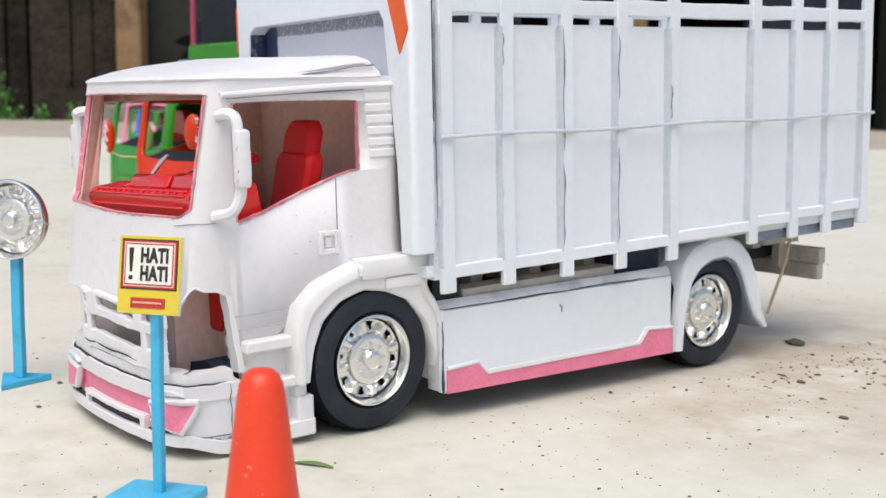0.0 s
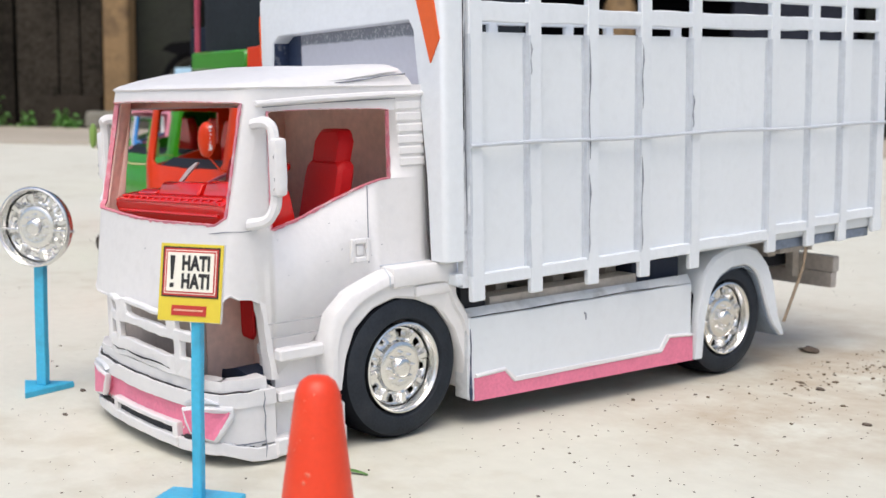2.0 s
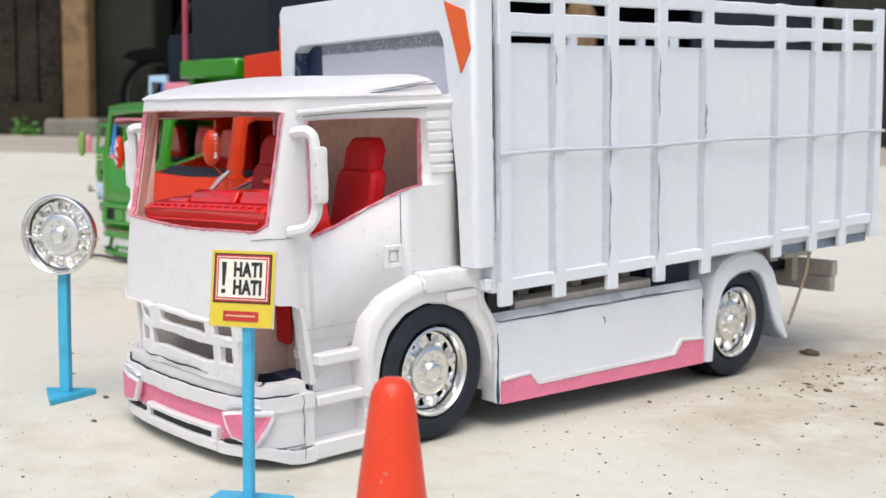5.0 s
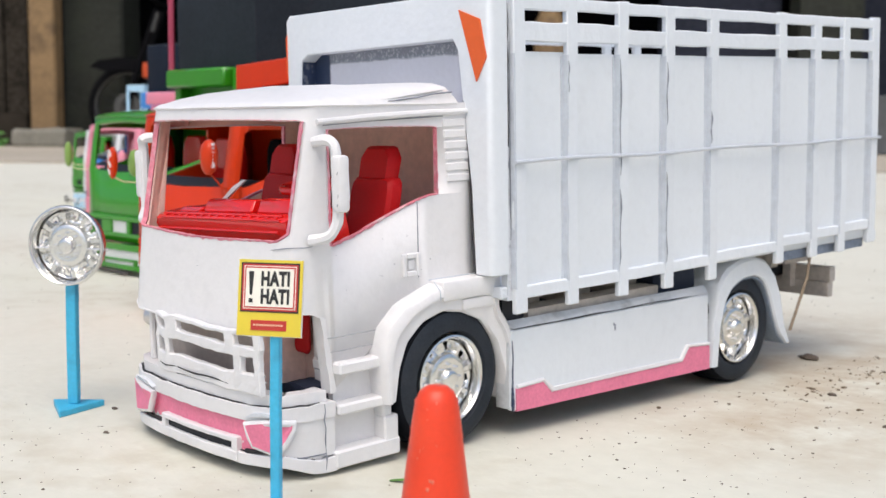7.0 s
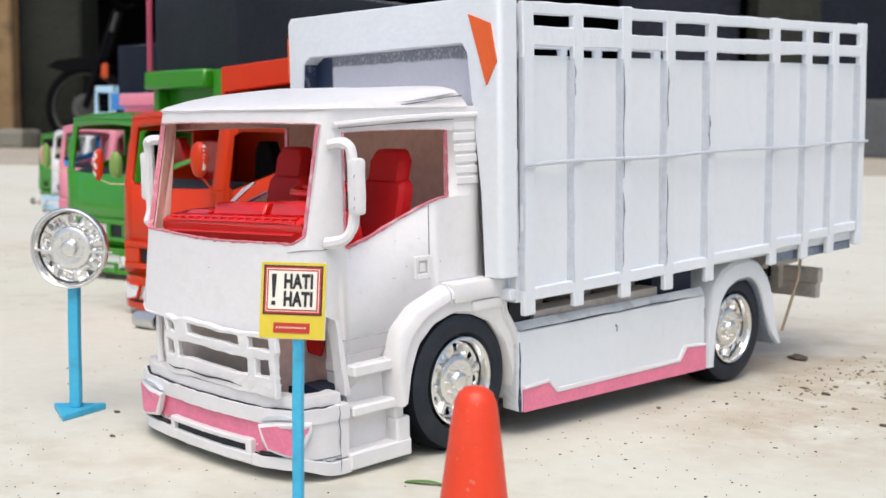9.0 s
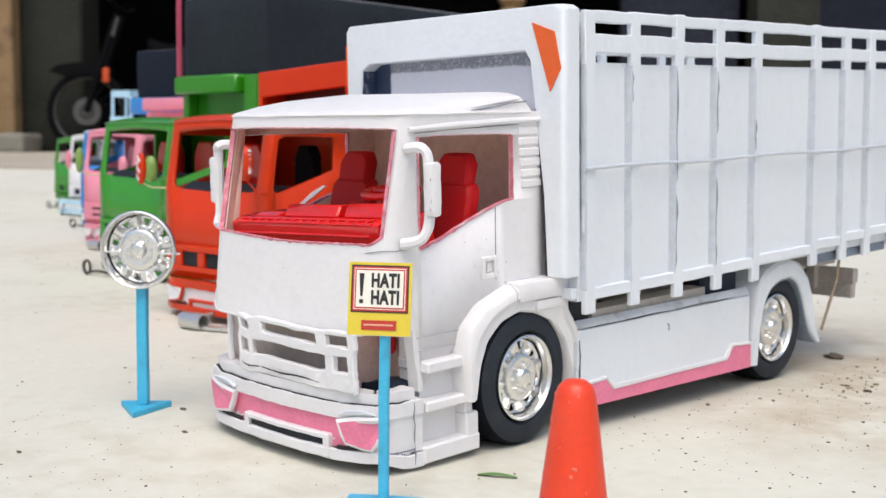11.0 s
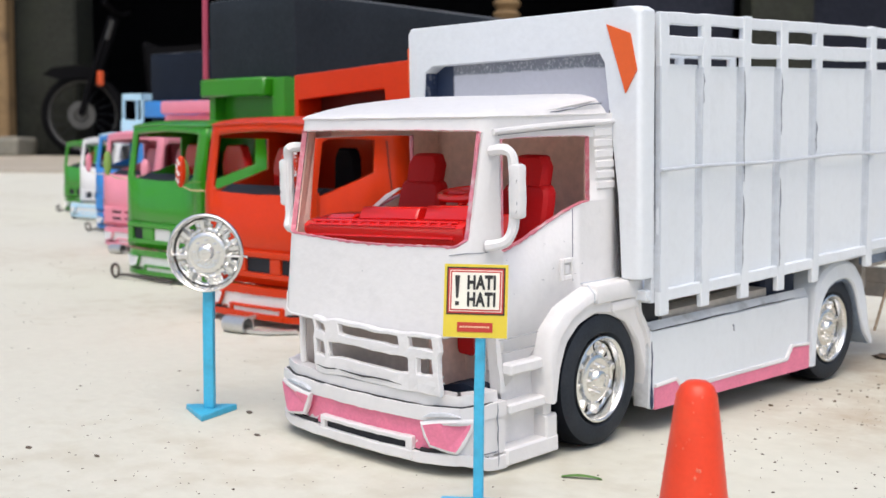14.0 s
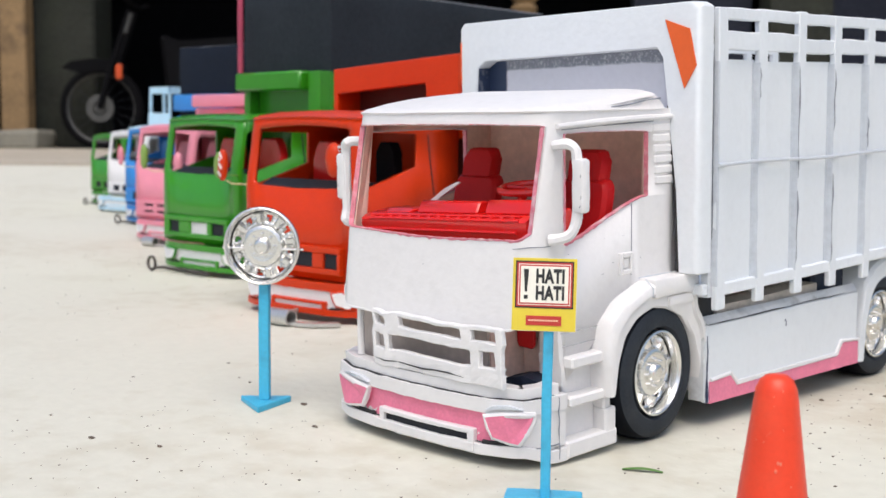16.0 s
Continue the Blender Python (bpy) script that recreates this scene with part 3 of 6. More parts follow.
# mirrors
for s in (1, -1):
    x = CC + s * 0.0580
    # the far mirror was glued on further forward
    dx, dy = (0.0, 0.0) if s > 0 else (0.0045, -0.0120)
    lo, hi = sorted((x + dx + s * 0.0078, x + dx + s * 0.0136))
    mirror = part("wing_mirror", ragged(boxes(((lo, -0.0755 + dy, 0.1065), (hi, -0.0700 + dy, 0.1280)), bevel=0.0015, segs=2), 0.00025, 260, 0.004), CAB_WHITE, truck, "chunky white mirror housing with worn edges", smooth=True)
    arm = [(x - s * 0.0005, -0.0765, 0.1330), (x + dx * 0.5 + s * 0.0035, -0.0752 + dy * 0.6, 0.1337), (x + dx + s * 0.0068, -0.0738 + dy, 0.1330), (x + dx + s * 0.0086, -0.0730 + dy, 0.1298), (x + dx + s * 0.0090, -0.0728 + dy, 0.1180), (x + dx + s * 0.0088, -0.0730 + dy, 0.1050), (x + dx + s * 0.0080, -0.0740 + dy, 0.1000), (x + dx + s * 0.0062, -0.0760 + dy, 0.0972), (x + dx * 0.5 + s * 0.0035, -0.0785 + dy * 0.6, 0.0960), (x + s * 0.0003, -0.0800, 0.0956)]
    part("bracket", wobble(tube(flowing(arm, 3), 0.0022, sides=8), 0.0004, 200), CAB_WHITE, mirror, smooth=True)
    scratch = bmesh.new()
    for k in (0, 1, 4):
        z = 0.1090 + 0.0029 * k + 0.0005 * math.sin(k * 2.3)
        tube([(x + dx + s * 0.0123 + 0.0006 * math.sin(k * 1.7), -0.0757 + dy, z), (x + dx + s * 0.0125 + 0.0006 * math.sin(k * 1.7 + 0.6), -0.0757 + dy, z + 0.0009 + 0.0004 * (k % 3))], 0.00013, scratch, 5)
    part("scratches", wobble(scratch, 0.0002, 500), GROOVE, mirror, "dark scratches along the housing")

# dashboard, seats, steering wheel
ROLL = pose(CC, 0, 0.1025, 0, -2.4, 0) @ pose(-CC, 0, -0.1025)


def rolled(bm):
    """The moulded dashboard sits a little askew."""
    bm.transform(ROLL)
    return bm


dash = part("dashboard", rolled(prism([(-0.0835, 0.086), (-0.0850, 0.0935), (-0.0858, 0.0950), (-0.0862, 0.0985), (-0.0870, 0.1003), (-0.0866, 0.1008), (-0.0850, 0.1024), (-0.0825, 0.1030), (-0.0700, 0.1045), (-0.0580, 0.1045), (-0.0550, 0.088)], "x", CC - 0.0500, CC + 0.0518, bevel=0.0006)), RED, truck, "glossy red plastic dashboard", smooth=True)
for k in range(15):
    part("dash_rib", rolled(prism([(-0.0870, 0.1012), (-0.0853, 0.1028), (-0.0849, 0.1024), (-0.0866, 0.1008)], "x", CC - 0.0440 + k * 0.0062, CC - 0.0418 + k * 0.0062)), RED, dash)
for y, z in ((-0.0866, 0.1010), (-0.0851, 0.1026)):
    part("dash_rail", rolled(tube([(CC - 0.045, y, z), (CC + 0.048, y, z)], 0.0006)), RED, dash, smooth=True)
part("dash_lip", rolled(tube([(CC - 0.047, -0.0862, 0.0962), (CC + 0.046, -0.0862, 0.0962)], 0.0007)), RED, dash, smooth=True)
for a, b, h in ((-0.0400, -0.0225, 0.1052), (-0.0180, 0.0190, 0.1086), (0.0235, 0.0505, 0.1092)):
    part("dash_panel", rolled(prism([(-0.0815, 0.1030), (-0.0790, h - 0.0006), (-0.0770, h), (-0.0680, h - 0.0012), (-0.0640, 0.1035)], "x", CC + a, CC + b, bevel=0.0008)), RED, dash, smooth=True)
part("windscreen_wiper", prism([(CC - 0.0245, 0.1050), (CC - 0.0235, 0.1040), (CC - 0.0020, 0.1158), (CC - 0.0040, 0.1160), (CC - 0.0120, 0.1128)], "y", -0.0700, -0.0690), CAB_WHITE, dash, "bent white sliver lying on the dashboard")
def reclined(bm):
    """Leans a seat back."""
    for v in bm.verts:
        v.co.y -= 0.22 * (0.1285 - v.co.z)
    return bm


for sx, sy, k in ((-0.0870, -0.0140, 0.90), (-0.0245, -0.0105, 0.90)):
    seat = part("seat", boxes(((sx - 0.0150, -0.050 + sy, 0.072), (sx + 0.0150, -0.013 + sy, 0.086)), bevel=0.003, segs=2), SEAT_RED, truck, "dull red moulded plastic seat", smooth=True)
    part("backrest", reclined(prism([(sx + a * k, z) for a, z in ((-0.0150, 0.080), (-0.0152, 0.1105), (-0.0142, 0.1150), (-0.0112, 0.1168), (0.0112, 0.1168), (0.0142, 0.1150), (0.0152, 0.1105), (0.0150, 0.080))], "y", -0.0195 + sy, -0.0115 + sy, bevel=0.0016)), SEAT_RED, seat, smooth=True)
    part("headrest", reclined(prism([(sx + a * k, z) for a, z in ((-0.0112, 0.1150), (-0.0100, 0.1240), (-0.0088, 0.1278), (-0.0070, 0.1292), (0.0070, 0.1292), (0.0088, 0.1278), (0.0100, 0.1240), (0.0112, 0.1150))], "y", -0.0192 + sy, -0.0118 + sy, bevel=0.0012)), SEAT_RED, seat, smooth=True)
ring = [(-0.0360 + 0.0128 * math.cos(a), -0.0560 + 0.0105 * math.sin(a), 0.1135 + 0.0015 * math.sin(a)) for a in [k * math.tau / 24 for k in range(24)]]
steer = part("steering_wheel", tube(ring, 0.0017, closed=True), RED, truck, smooth=True)
part("spoke", tube([ring[0], ring[12]], 0.0012, tube([(-0.036, -0.056, 0.113), (-0.036, -0.066, 0.102)], 0.0018)), RED, steer, smooth=True)
part("inner_flap", prism([(-0.0290, 0.0495), (-0.0280, 0.0475), (-0.0205, 0.0472), (-0.0190, 0.0490), (-0.0185, 0.0720), (-0.0295, 0.0720)], "y", -0.0712, -0.0695, bevel=0.0006), SEAT_RED, truck, "dark red plastic flap behind the open lamp hole", smooth=True)

# front: grille, lip and bumper
gx = [-0.0868, -0.0845, -0.0783, -0.0755, -0.0690, -0.0322, -0.0268, -0.0212, -0.0140, -0.0105]
gz = [0.0370, 0.0448, 0.0512, 0.0552, 0.0592, 0.0612]


def grille_at(x, z):
    u = (x - CC) / 0.052
    return Vector((x + 0.0006 * math.sin(z * 700), -0.0975 - 0.0025 * (1 - u * u) + 0.0004 * math.sin(x * 420), z + 0.0004 * math.sin(x * 260)))


part("grille", ragged(plate(gx, gz, {(1, 3), (3, 3), (4, 3), (6, 3), (7, 3), (1, 1), (3, 1), (4, 1), (5, 1), (7, 1)} - {(3, 3)}, grille_at), 0.0004), CAB_WHITE, truck, "hand-cut white grille with slots", mods=[("SOLIDIFY", (0.0030, 1)), ("BEVEL", (0.0005, 1))])

part("grille_crack", wobble(tube([grille_at(x, 0.0398) - Vector((0, 0.0032, 0)) for x in (-0.0850, -0.0780, -0.0700, -0.0620, -0.0540, -0.0460, -0.0380, -0.0300)], [0.0001, 0.0003, 0.0002, 0.0003, 0.0004, 0.0003, 0.0003, 0.0001], sides=5), 0.0003, 180), CRACK_SHADE, truck)


def plan(s):
    """The bumper's line in plan, s from the far rear end (0) to the near rear end (1)."""
    near = [(-0.0410, -0.1040), (-0.0180, -0.1018), (-0.0035, -0.0950), (0.0002, -0.0850), (0.0005, -0.0730)]
    pts = [(2 * CC - x, y) for x, y in reversed(near)] + [(CC, -0.1046)] + near
    f = s * (len(pts) - 1)
    i = min(int(f), len(pts) - 2)
    return Vector(pts[i]).lerp(Vector(pts[i + 1]), f - i)


def band(s0, s1, z0, z1, out, thick, n=26, arch=0.0):
    """A strip along the bumper's line between two heights; out: how far it stands proud; arch: how much its middle is lifted."""
    bm = bmesh.new()
    rows = []
    for k in range(n + 1):
        s = s0 + (s1 - s0) * k / n
        p, a, b = plan(s), plan(max(0, s - 0.03)), plan(min(1, s + 0.03))
        way = (b - a).normalized()
        nor = Vector((way.y, -way.x))
        lift = arch * max(0.0, min(1.0, s / 0.14, (0.93 - s) / 0.12))
        h0, h1 = z0 + lift, z1 + lift * 0.8
        o, i = p + nor * out, p + nor * (out - thick)
        rows.append([bm.verts.new((*o, h0)), bm.verts.new((*o, h1)), bm.verts.new((*i, h1)), bm.verts.new((*i, h0))])
    for a, b in zip(rows, rows[1:]):
        for k in range(4):
            bm.faces.new((a[k], a[(k + 1) % 4], b[(k + 1) % 4], b[k]))
    bm.faces.new(rows[0])
    bm.faces.new(list(reversed(rows[-1])))
    return bm


def front_bumper(parent, paint, inlay, slot, m=Matrix.Identity(4)):
    """The moulded front bumper that all the trucks share: a top band, an inlaid strip, two framed lamp panels and a vent."""
    def put(name, bm, mat, under, label="", **more):
        bm.transform(m)
        return part(name, bm, mat, under, label, **more)
    bumper = put("bumper", ragged(band(0.0, 1.0, 0.0264, 0.0322, 0.0, 0.010, 60), 0.0004, 200, 0.004), paint, parent, "low front bumper with an inlaid strip", smooth=True, mods=[("BEVEL", (0.0006, 1))])
    put("lower_lip", wobble(band(0.025, 1.0, 0.0046, 0.0102, 0.0006, 0.006, 40, 0.0042), 0.0005, 180), paint, bumper, smooth=True, mods=[("BEVEL", (0.0008, 1))])
    put("inlay", ragged(band(0.30, 0.74, 0.0140, 0.0266, -0.0016, 0.003), 0.0002), inlay, bumper, "painted inlay strip")
    put("corner_plate", band(0.79, 1.0, 0.0110, 0.0281, -0.0008, 0.004, 12), paint, bumper, smooth=True)
    put("corner_plate", band(0.0, 0.14, 0.0110, 0.0281, -0.0008, 0.004, 12), paint, bumper, smooth=True)
    put("vent_frame", ragged(band(0.405, 0.675, 0.0168, 0.0190, 0.0012, 0.005), 0.0003), paint, bumper, mods=[("BEVEL", (0.0004, 1))])
    put("vent_frame", band(0.405, 0.42, 0.0120, 0.0185, 0.0012, 0.005, 3), paint, bumper, mods=[("BEVEL", (0.0004, 1))])
    put("vent_frame", band(0.66, 0.675, 0.0120, 0.0185, 0.0012, 0.005, 3), paint, bumper, mods=[("BEVEL", (0.0004, 1))])
    put("vent_bar", ragged(band(0.405, 0.675, 0.0094, 0.0136, 0.0014, 0.005), 0.0003), paint, bumper, mods=[("BEVEL", (0.0004, 1))])
    put("valance", band(0.05, 0.95, 0.0100, 0.0150, -0.0016, 0.003, 30, 0.003), paint, bumper)
    # Black bands over the solid valance draw the shade above the lip.
    put("lip_shade_line", wobble(band(0.08, 0.92, 0.0102, 0.0107, -0.0008, 0.003, 60, 0.0036), 0.0003, 200), CRACK_SHADE, bumper)
    for a, b in ((0.690, 0.762), (0.318, 0.380)):
        put("lip_gap_shade", wobble(band(a, b, 0.0100, 0.0121, -0.0002, 0.003, 10, 0.0036), 0.0003, 200), CRACK_SHADE, bumper)
    put("vent_back", band(0.41, 0.67, 0.012, 0.0175, -0.0006, 0.002), slot, bumper)
    put("crease", wobble(band(0.80, 0.965, 0.0119, 0.0123, -0.0005, 0.002, 20), 0.0003, 200), GROOVE, bumper)
    p = plan(0.958)
    put("crease", wobble(tube([(p.x + 0.0002, p.y + 0.0004 * math.sin(z * 900), z) for z in (0.006, 0.010, 0.014, 0.018, 0.022, 0.026, 0.029, 0.0318)], [0.0002, 0.0003, 0.0001, 0.0003, 0.0002, 0.0003, 0.0002, 0.0001], sides=5), 0.0003, 200), GROOVE, bumper)
    for flip in (False, True):
        def on(s, z, out):
            q = 1.073 - s if flip else s
            p, a, b = plan(q), plan(max(0, q - 0.03)), plan(min(1, q + 0.03))
            way = (b - a).normalized()
            p = p + Vector((way.y, -way.x)) * out
            return Vector((p.x, p.y, z))
        drop = 0.0022 if flip else 0.0026
        outline = [(s + 0.011, z - drop) for s, z in ((0.690, 0.0280), (0.700, 0.0235), (0.710, 0.0200), (0.755, 0.0182), (0.776, 0.0178), (0.798, 0.0215), (0.828, 0.0270), (0.832, 0.0292), (0.780, 0.0296), (0.735, 0.0290))]
        bm = bmesh.new()
        bm.faces.new([bm.verts.new(on(s, z, 0.0002)) for s, z in outline])
        lamp = put("lamp_inlay", bm, inlay, bumper, "painted lamp panel with a raised frame", mods=[("SOLIDIFY", (0.004, 0))])
        # Grey plate draws the shaded recess above each lamp.
        if inlay is PINK:
            bm = bmesh.new()
            bm.faces.new([bm.verts.new(on(s, z - drop * 0.5, 0.0006)) for s, z in ((0.702, 0.0296), (0.745, 0.0303), (0.800, 0.0305), (0.765, 0.0318), (0.722, 0.0314))])
            put("brow", bm, GLUE_AND_SHADE, bumper, "grey plate painting the recess shade above the lamp panel", mods=[("SOLIDIFY", (0.002, 0))])
        put("lamp_frame", wobble(tube([on(s, z, 0.0008) for s, z in outline], 0.0014, sides=8, closed=True), 0.0004, 250), paint, lamp, smooth=True)
    return bumper


front_bumper(truck, CAB_WHITE, PINK, BLACK)["label"] = "low white front bumper with pink inlay"
part("front_sill", wobble(band(0.06, 0.975, 0.0324, 0.0368, -0.0022, 0.007, 60), 0.0006, 220), CAB_WHITE, truck, smooth=True, mods=[("BEVEL", (0.0006, 1))])
part("sill_gap", wobble(band(0.05, 0.95, 0.0320, 0.0325, -0.0012, 0.006, 60), 0.0003, 160), CRACK_SHADE, truck)
part("lamp_post", wobble(tube([(-0.1035, -0.0945, 0.0605), (-0.1040, -0.0945, 0.048), (-0.1037, -0.0945, 0.0370)], 0.0016), 0.0003, 200), CAB_WHITE, truck, smooth=True)
jamb = prism([(-0.0700, 0.0345), (-0.0742, 0.0645), (-0.0766, 0.0660), (-0.0728, 0.0345)], "x", CC + 0.0530, CC + 0.0584)
part("lamp_jamb", ragged(jamb, 0.0005, 300, 0.0025), CAB_WHITE, truck, "ragged white jamb of the empty lamp hole", smooth=True)
part("cab_well", ragged(prism([(-0.0300, 0.031), (-0.0300, 0.0350), (-0.0180, 0.0378), (-0.0085, 0.0368), (-0.0085, 0.031)], "y", -0.0800, -0.0655), 0.0005, 200, 0.005), WELL, truck, "dark blue block on the cab floor")
part("inner_wall", boxes(((-0.1120, -0.0872, 0.031), (-0.0306, -0.0860, 0.086))), SHADE_BOARD, truck, "bare inner board behind the grille, darkened for shade")
part("inner_wall", boxes(((-0.0312, -0.0858, 0.031), (-0.0300, -0.0640, 0.086)), ((-0.0300, -0.0652, 0.031), (-0.0082, -0.0640, 0.086))), TRIM_BROWN, truck, "bare grey-brown board in the lamp hole")

# steps on both sides
for s in (1, -1):
    def sx(a, b):
        return sorted((CC + s * (a - 0.0020), CC + s * (b - 0.0006)))
    for z0, z1, y0, y1 in ((0.0420, 0.0468, -0.0712, -0.0505), (0.0262, 0.0305, -0.0722, -0.0475), (0.0050, 0.0122, -0.0740, -0.0415)):
        a, b = sx(0.046, 0.0635)
        part("step", wobble(boxes(((a, y0, z0), (b, y1, z1)), bevel=0.0008), 0.0002, 150), CAB_WHITE, truck, "white entry step")
    a, b = sx(0.046, 0.0565)
    part("step_back", boxes(((a, -0.0700, 0.008), (b, -0.0470, 0.070))), CAB_WHITE, truck)
    a, b = sx(0.048, 0.0632)
    part("step_end", wobble(boxes(((a, -0.0495, 0.008), (b, -0.0420, 0.0215)), ((a, -0.0495, 0.021), (b - 0.001, -0.0445, 0.029)), bevel=0.0008), 0.0002), CAB_WHITE, truck)

# front wheel arches
for s in (1, -1):
    outer = [(-0.0505, 0.0270), (-0.0520, 0.0478), (-0.0490, 0.0575), (-0.0395, 0.0660), (-0.0234, 0.0716), (-0.0150, 0.0730), (0.0000, 0.0732), (0.0108, 0.0728), (0.0130, 0.0708), (0.0134, 0.0590), (0.0185, 0.0524), (0.0226, 0.0400), (0.0252, 0.0165)]
    inner = [(0.0188, 0.0160), (0.0172, 0.0300), (0.0128, 0.0430), (0.0040, 0.0540), (-0.0070, 0.0588), (-0.0180, 0.0606), (-0.0290, 0.0574), (-0.0375, 0.0502), (-0.0420, 0.0394), (-0.0445, 0.0270)]
    bm = bmesh.new()
    n = len(inner)
    # a band between the two lines, pushed along x
    po = [Vector(p) for p in outer]
    def along(line, f):
        d = [0.0]
        for p, q in zip(line, line[1:]):
            d.append(d[-1] + (Vector(q) - Vector(p)).length)
        t = f * d[-1]
        for i in range(len(line) - 1):
            if t <= d[i + 1] + 1e-9:
                return Vector(line[i]).lerp(Vector(line[i + 1]), (t - d[i]) / (d[i + 1] - d[i]))
        return Vector(line[-1])
    back = list(reversed(inner))
    rows = []
    for k in range(41):
        p, q = along(outer, k / 40), along(back, k / 40)
        m = p.lerp(q, 0.35)
        row = []
        for x, w in ((0.050, p), (0.0630, p), (0.0660, p.lerp(q, 0.07)), (0.0670, p.lerp(q, 0.18)), (0.0671, p.lerp(q, 0.42)), (0.0653, p.lerp(q, 0.47)), (0.0651, q.lerp(p, 0.08)), (0.0640, q), (0.045, q)):
            row.append(bm.verts.new((CC + s * (x - 0.0006), w.x, w.y)))
        rows.append(row)
    for a, b in zip(rows, rows[1:]):
        for k in range(8):
            bm.faces.new((a[k], a[k + 1], b[k + 1], b[k]))
    bm.faces.new(rows[0])
    bm.faces.new(list(reversed(rows[-1])))
    arch = part("wheel_arch", bm, CAB_WHITE, truck, "rounded white wheel arch", smooth=True)
    edge = CC + s * 0.0666
    lo, hi = sorted((CC + s * 0.0492, CC + s * 0.0669))
    part("arch_cap", ragged(boxes(((lo, -0.0200, 0.0650), (hi, 0.0134, 0.0734)), bevel=0.0012, segs=2), 0.0002, 200, 0.006), CAB_WHITE, arch, smooth=True)
    lo, hi = sorted((CC + s * 0.0492, CC + s * 0.0659))
    part("arch_ledge", ragged(boxes(((lo, -0.0080, 0.0598), (hi, 0.0132, 0.0646)), bevel=0.0009, segs=2), 0.0002, 200, 0.006), CAB_WHITE, arch, smooth=True)
    part("seam", wobble(tube([(edge - s * 0.0040, -0.0218, 0.0735), (edge + s * 0.0001, -0.0218, 0.0700), (edge + s * 0.0001, -0.0216, 0.0660)], 0.00028, sides=5), 0.0002, 300), JOINT, arch)
    part("seam", wobble(tube([(CC + s * 0.0582, -0.0205 + k * 0.0066, 0.0735) for k in range(6)], 0.0003, sides=5), 0.0002, 300), JOINT, arch)
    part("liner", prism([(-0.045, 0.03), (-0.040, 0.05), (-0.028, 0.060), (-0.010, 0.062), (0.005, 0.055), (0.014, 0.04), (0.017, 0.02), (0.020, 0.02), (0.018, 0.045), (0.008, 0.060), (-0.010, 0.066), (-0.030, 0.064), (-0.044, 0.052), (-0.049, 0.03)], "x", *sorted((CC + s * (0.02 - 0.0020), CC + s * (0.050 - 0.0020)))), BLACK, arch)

for y, z, st in ((-0.0138, 0.0309, 3.5), (0.1960, 0.0229, 0.0)):
    wheel(truck, 0.0020, y, z, 1, 0.0303, st)
    wheel(truck, 2 * CX - 0.0020, y, z, -1, 0.0303, st)

# chassis
part("chassis_rail", boxes(((CX + 0.018, -0.066, 0.036), (CX + 0.026, 0.310, 0.047))), BLACK, truck)
part("chassis_rail", boxes(((CX - 0.026, -0.066, 0.036), (CX - 0.018, 0.310, 0.047))), BLACK, truck)
for y in (-0.016, 0.196):
    part("axle", lathe([(-0.058, 0.004), (0.058, 0.004)], 12, centre=(CX, y, 0.0316 if y < 0 else 0.0235)), BLACK, truck)
for y in (0.030, 0.052, 0.088, 0.124, 0.160, 0.255, 0.290):
    part("cross_beam", boxes(((CX - 0.048, y, 0.0475), (CX + 0.048, y + 0.007, 0.0610))), WOOD_GREY, truck)
for s in (1, -1):
    lo, hi = sorted((CX + s * 0.0520, CX + s * 0.0640))
    part("bearer", wobble(boxes(((lo, 0.0345, 0.0470), (hi, 0.128, 0.0540))), 0.0006, 50, cuts=3), WOOD_GREY, truck, "bare wooden bearer under the bed")
    part("bearer", boxes(((lo, 0.244, 0.0520), (hi, 0.268, 0.0615))), WOOD_GREY, truck, "bare wooden bearer under the bed")
part("navy_box", boxes(((CX + 0.03, 0.132, 0.045), (CX + 0.0600, 0.166, 0.0600)), bevel=0.002), WELL, truck, "dark blue box behind the skirt")

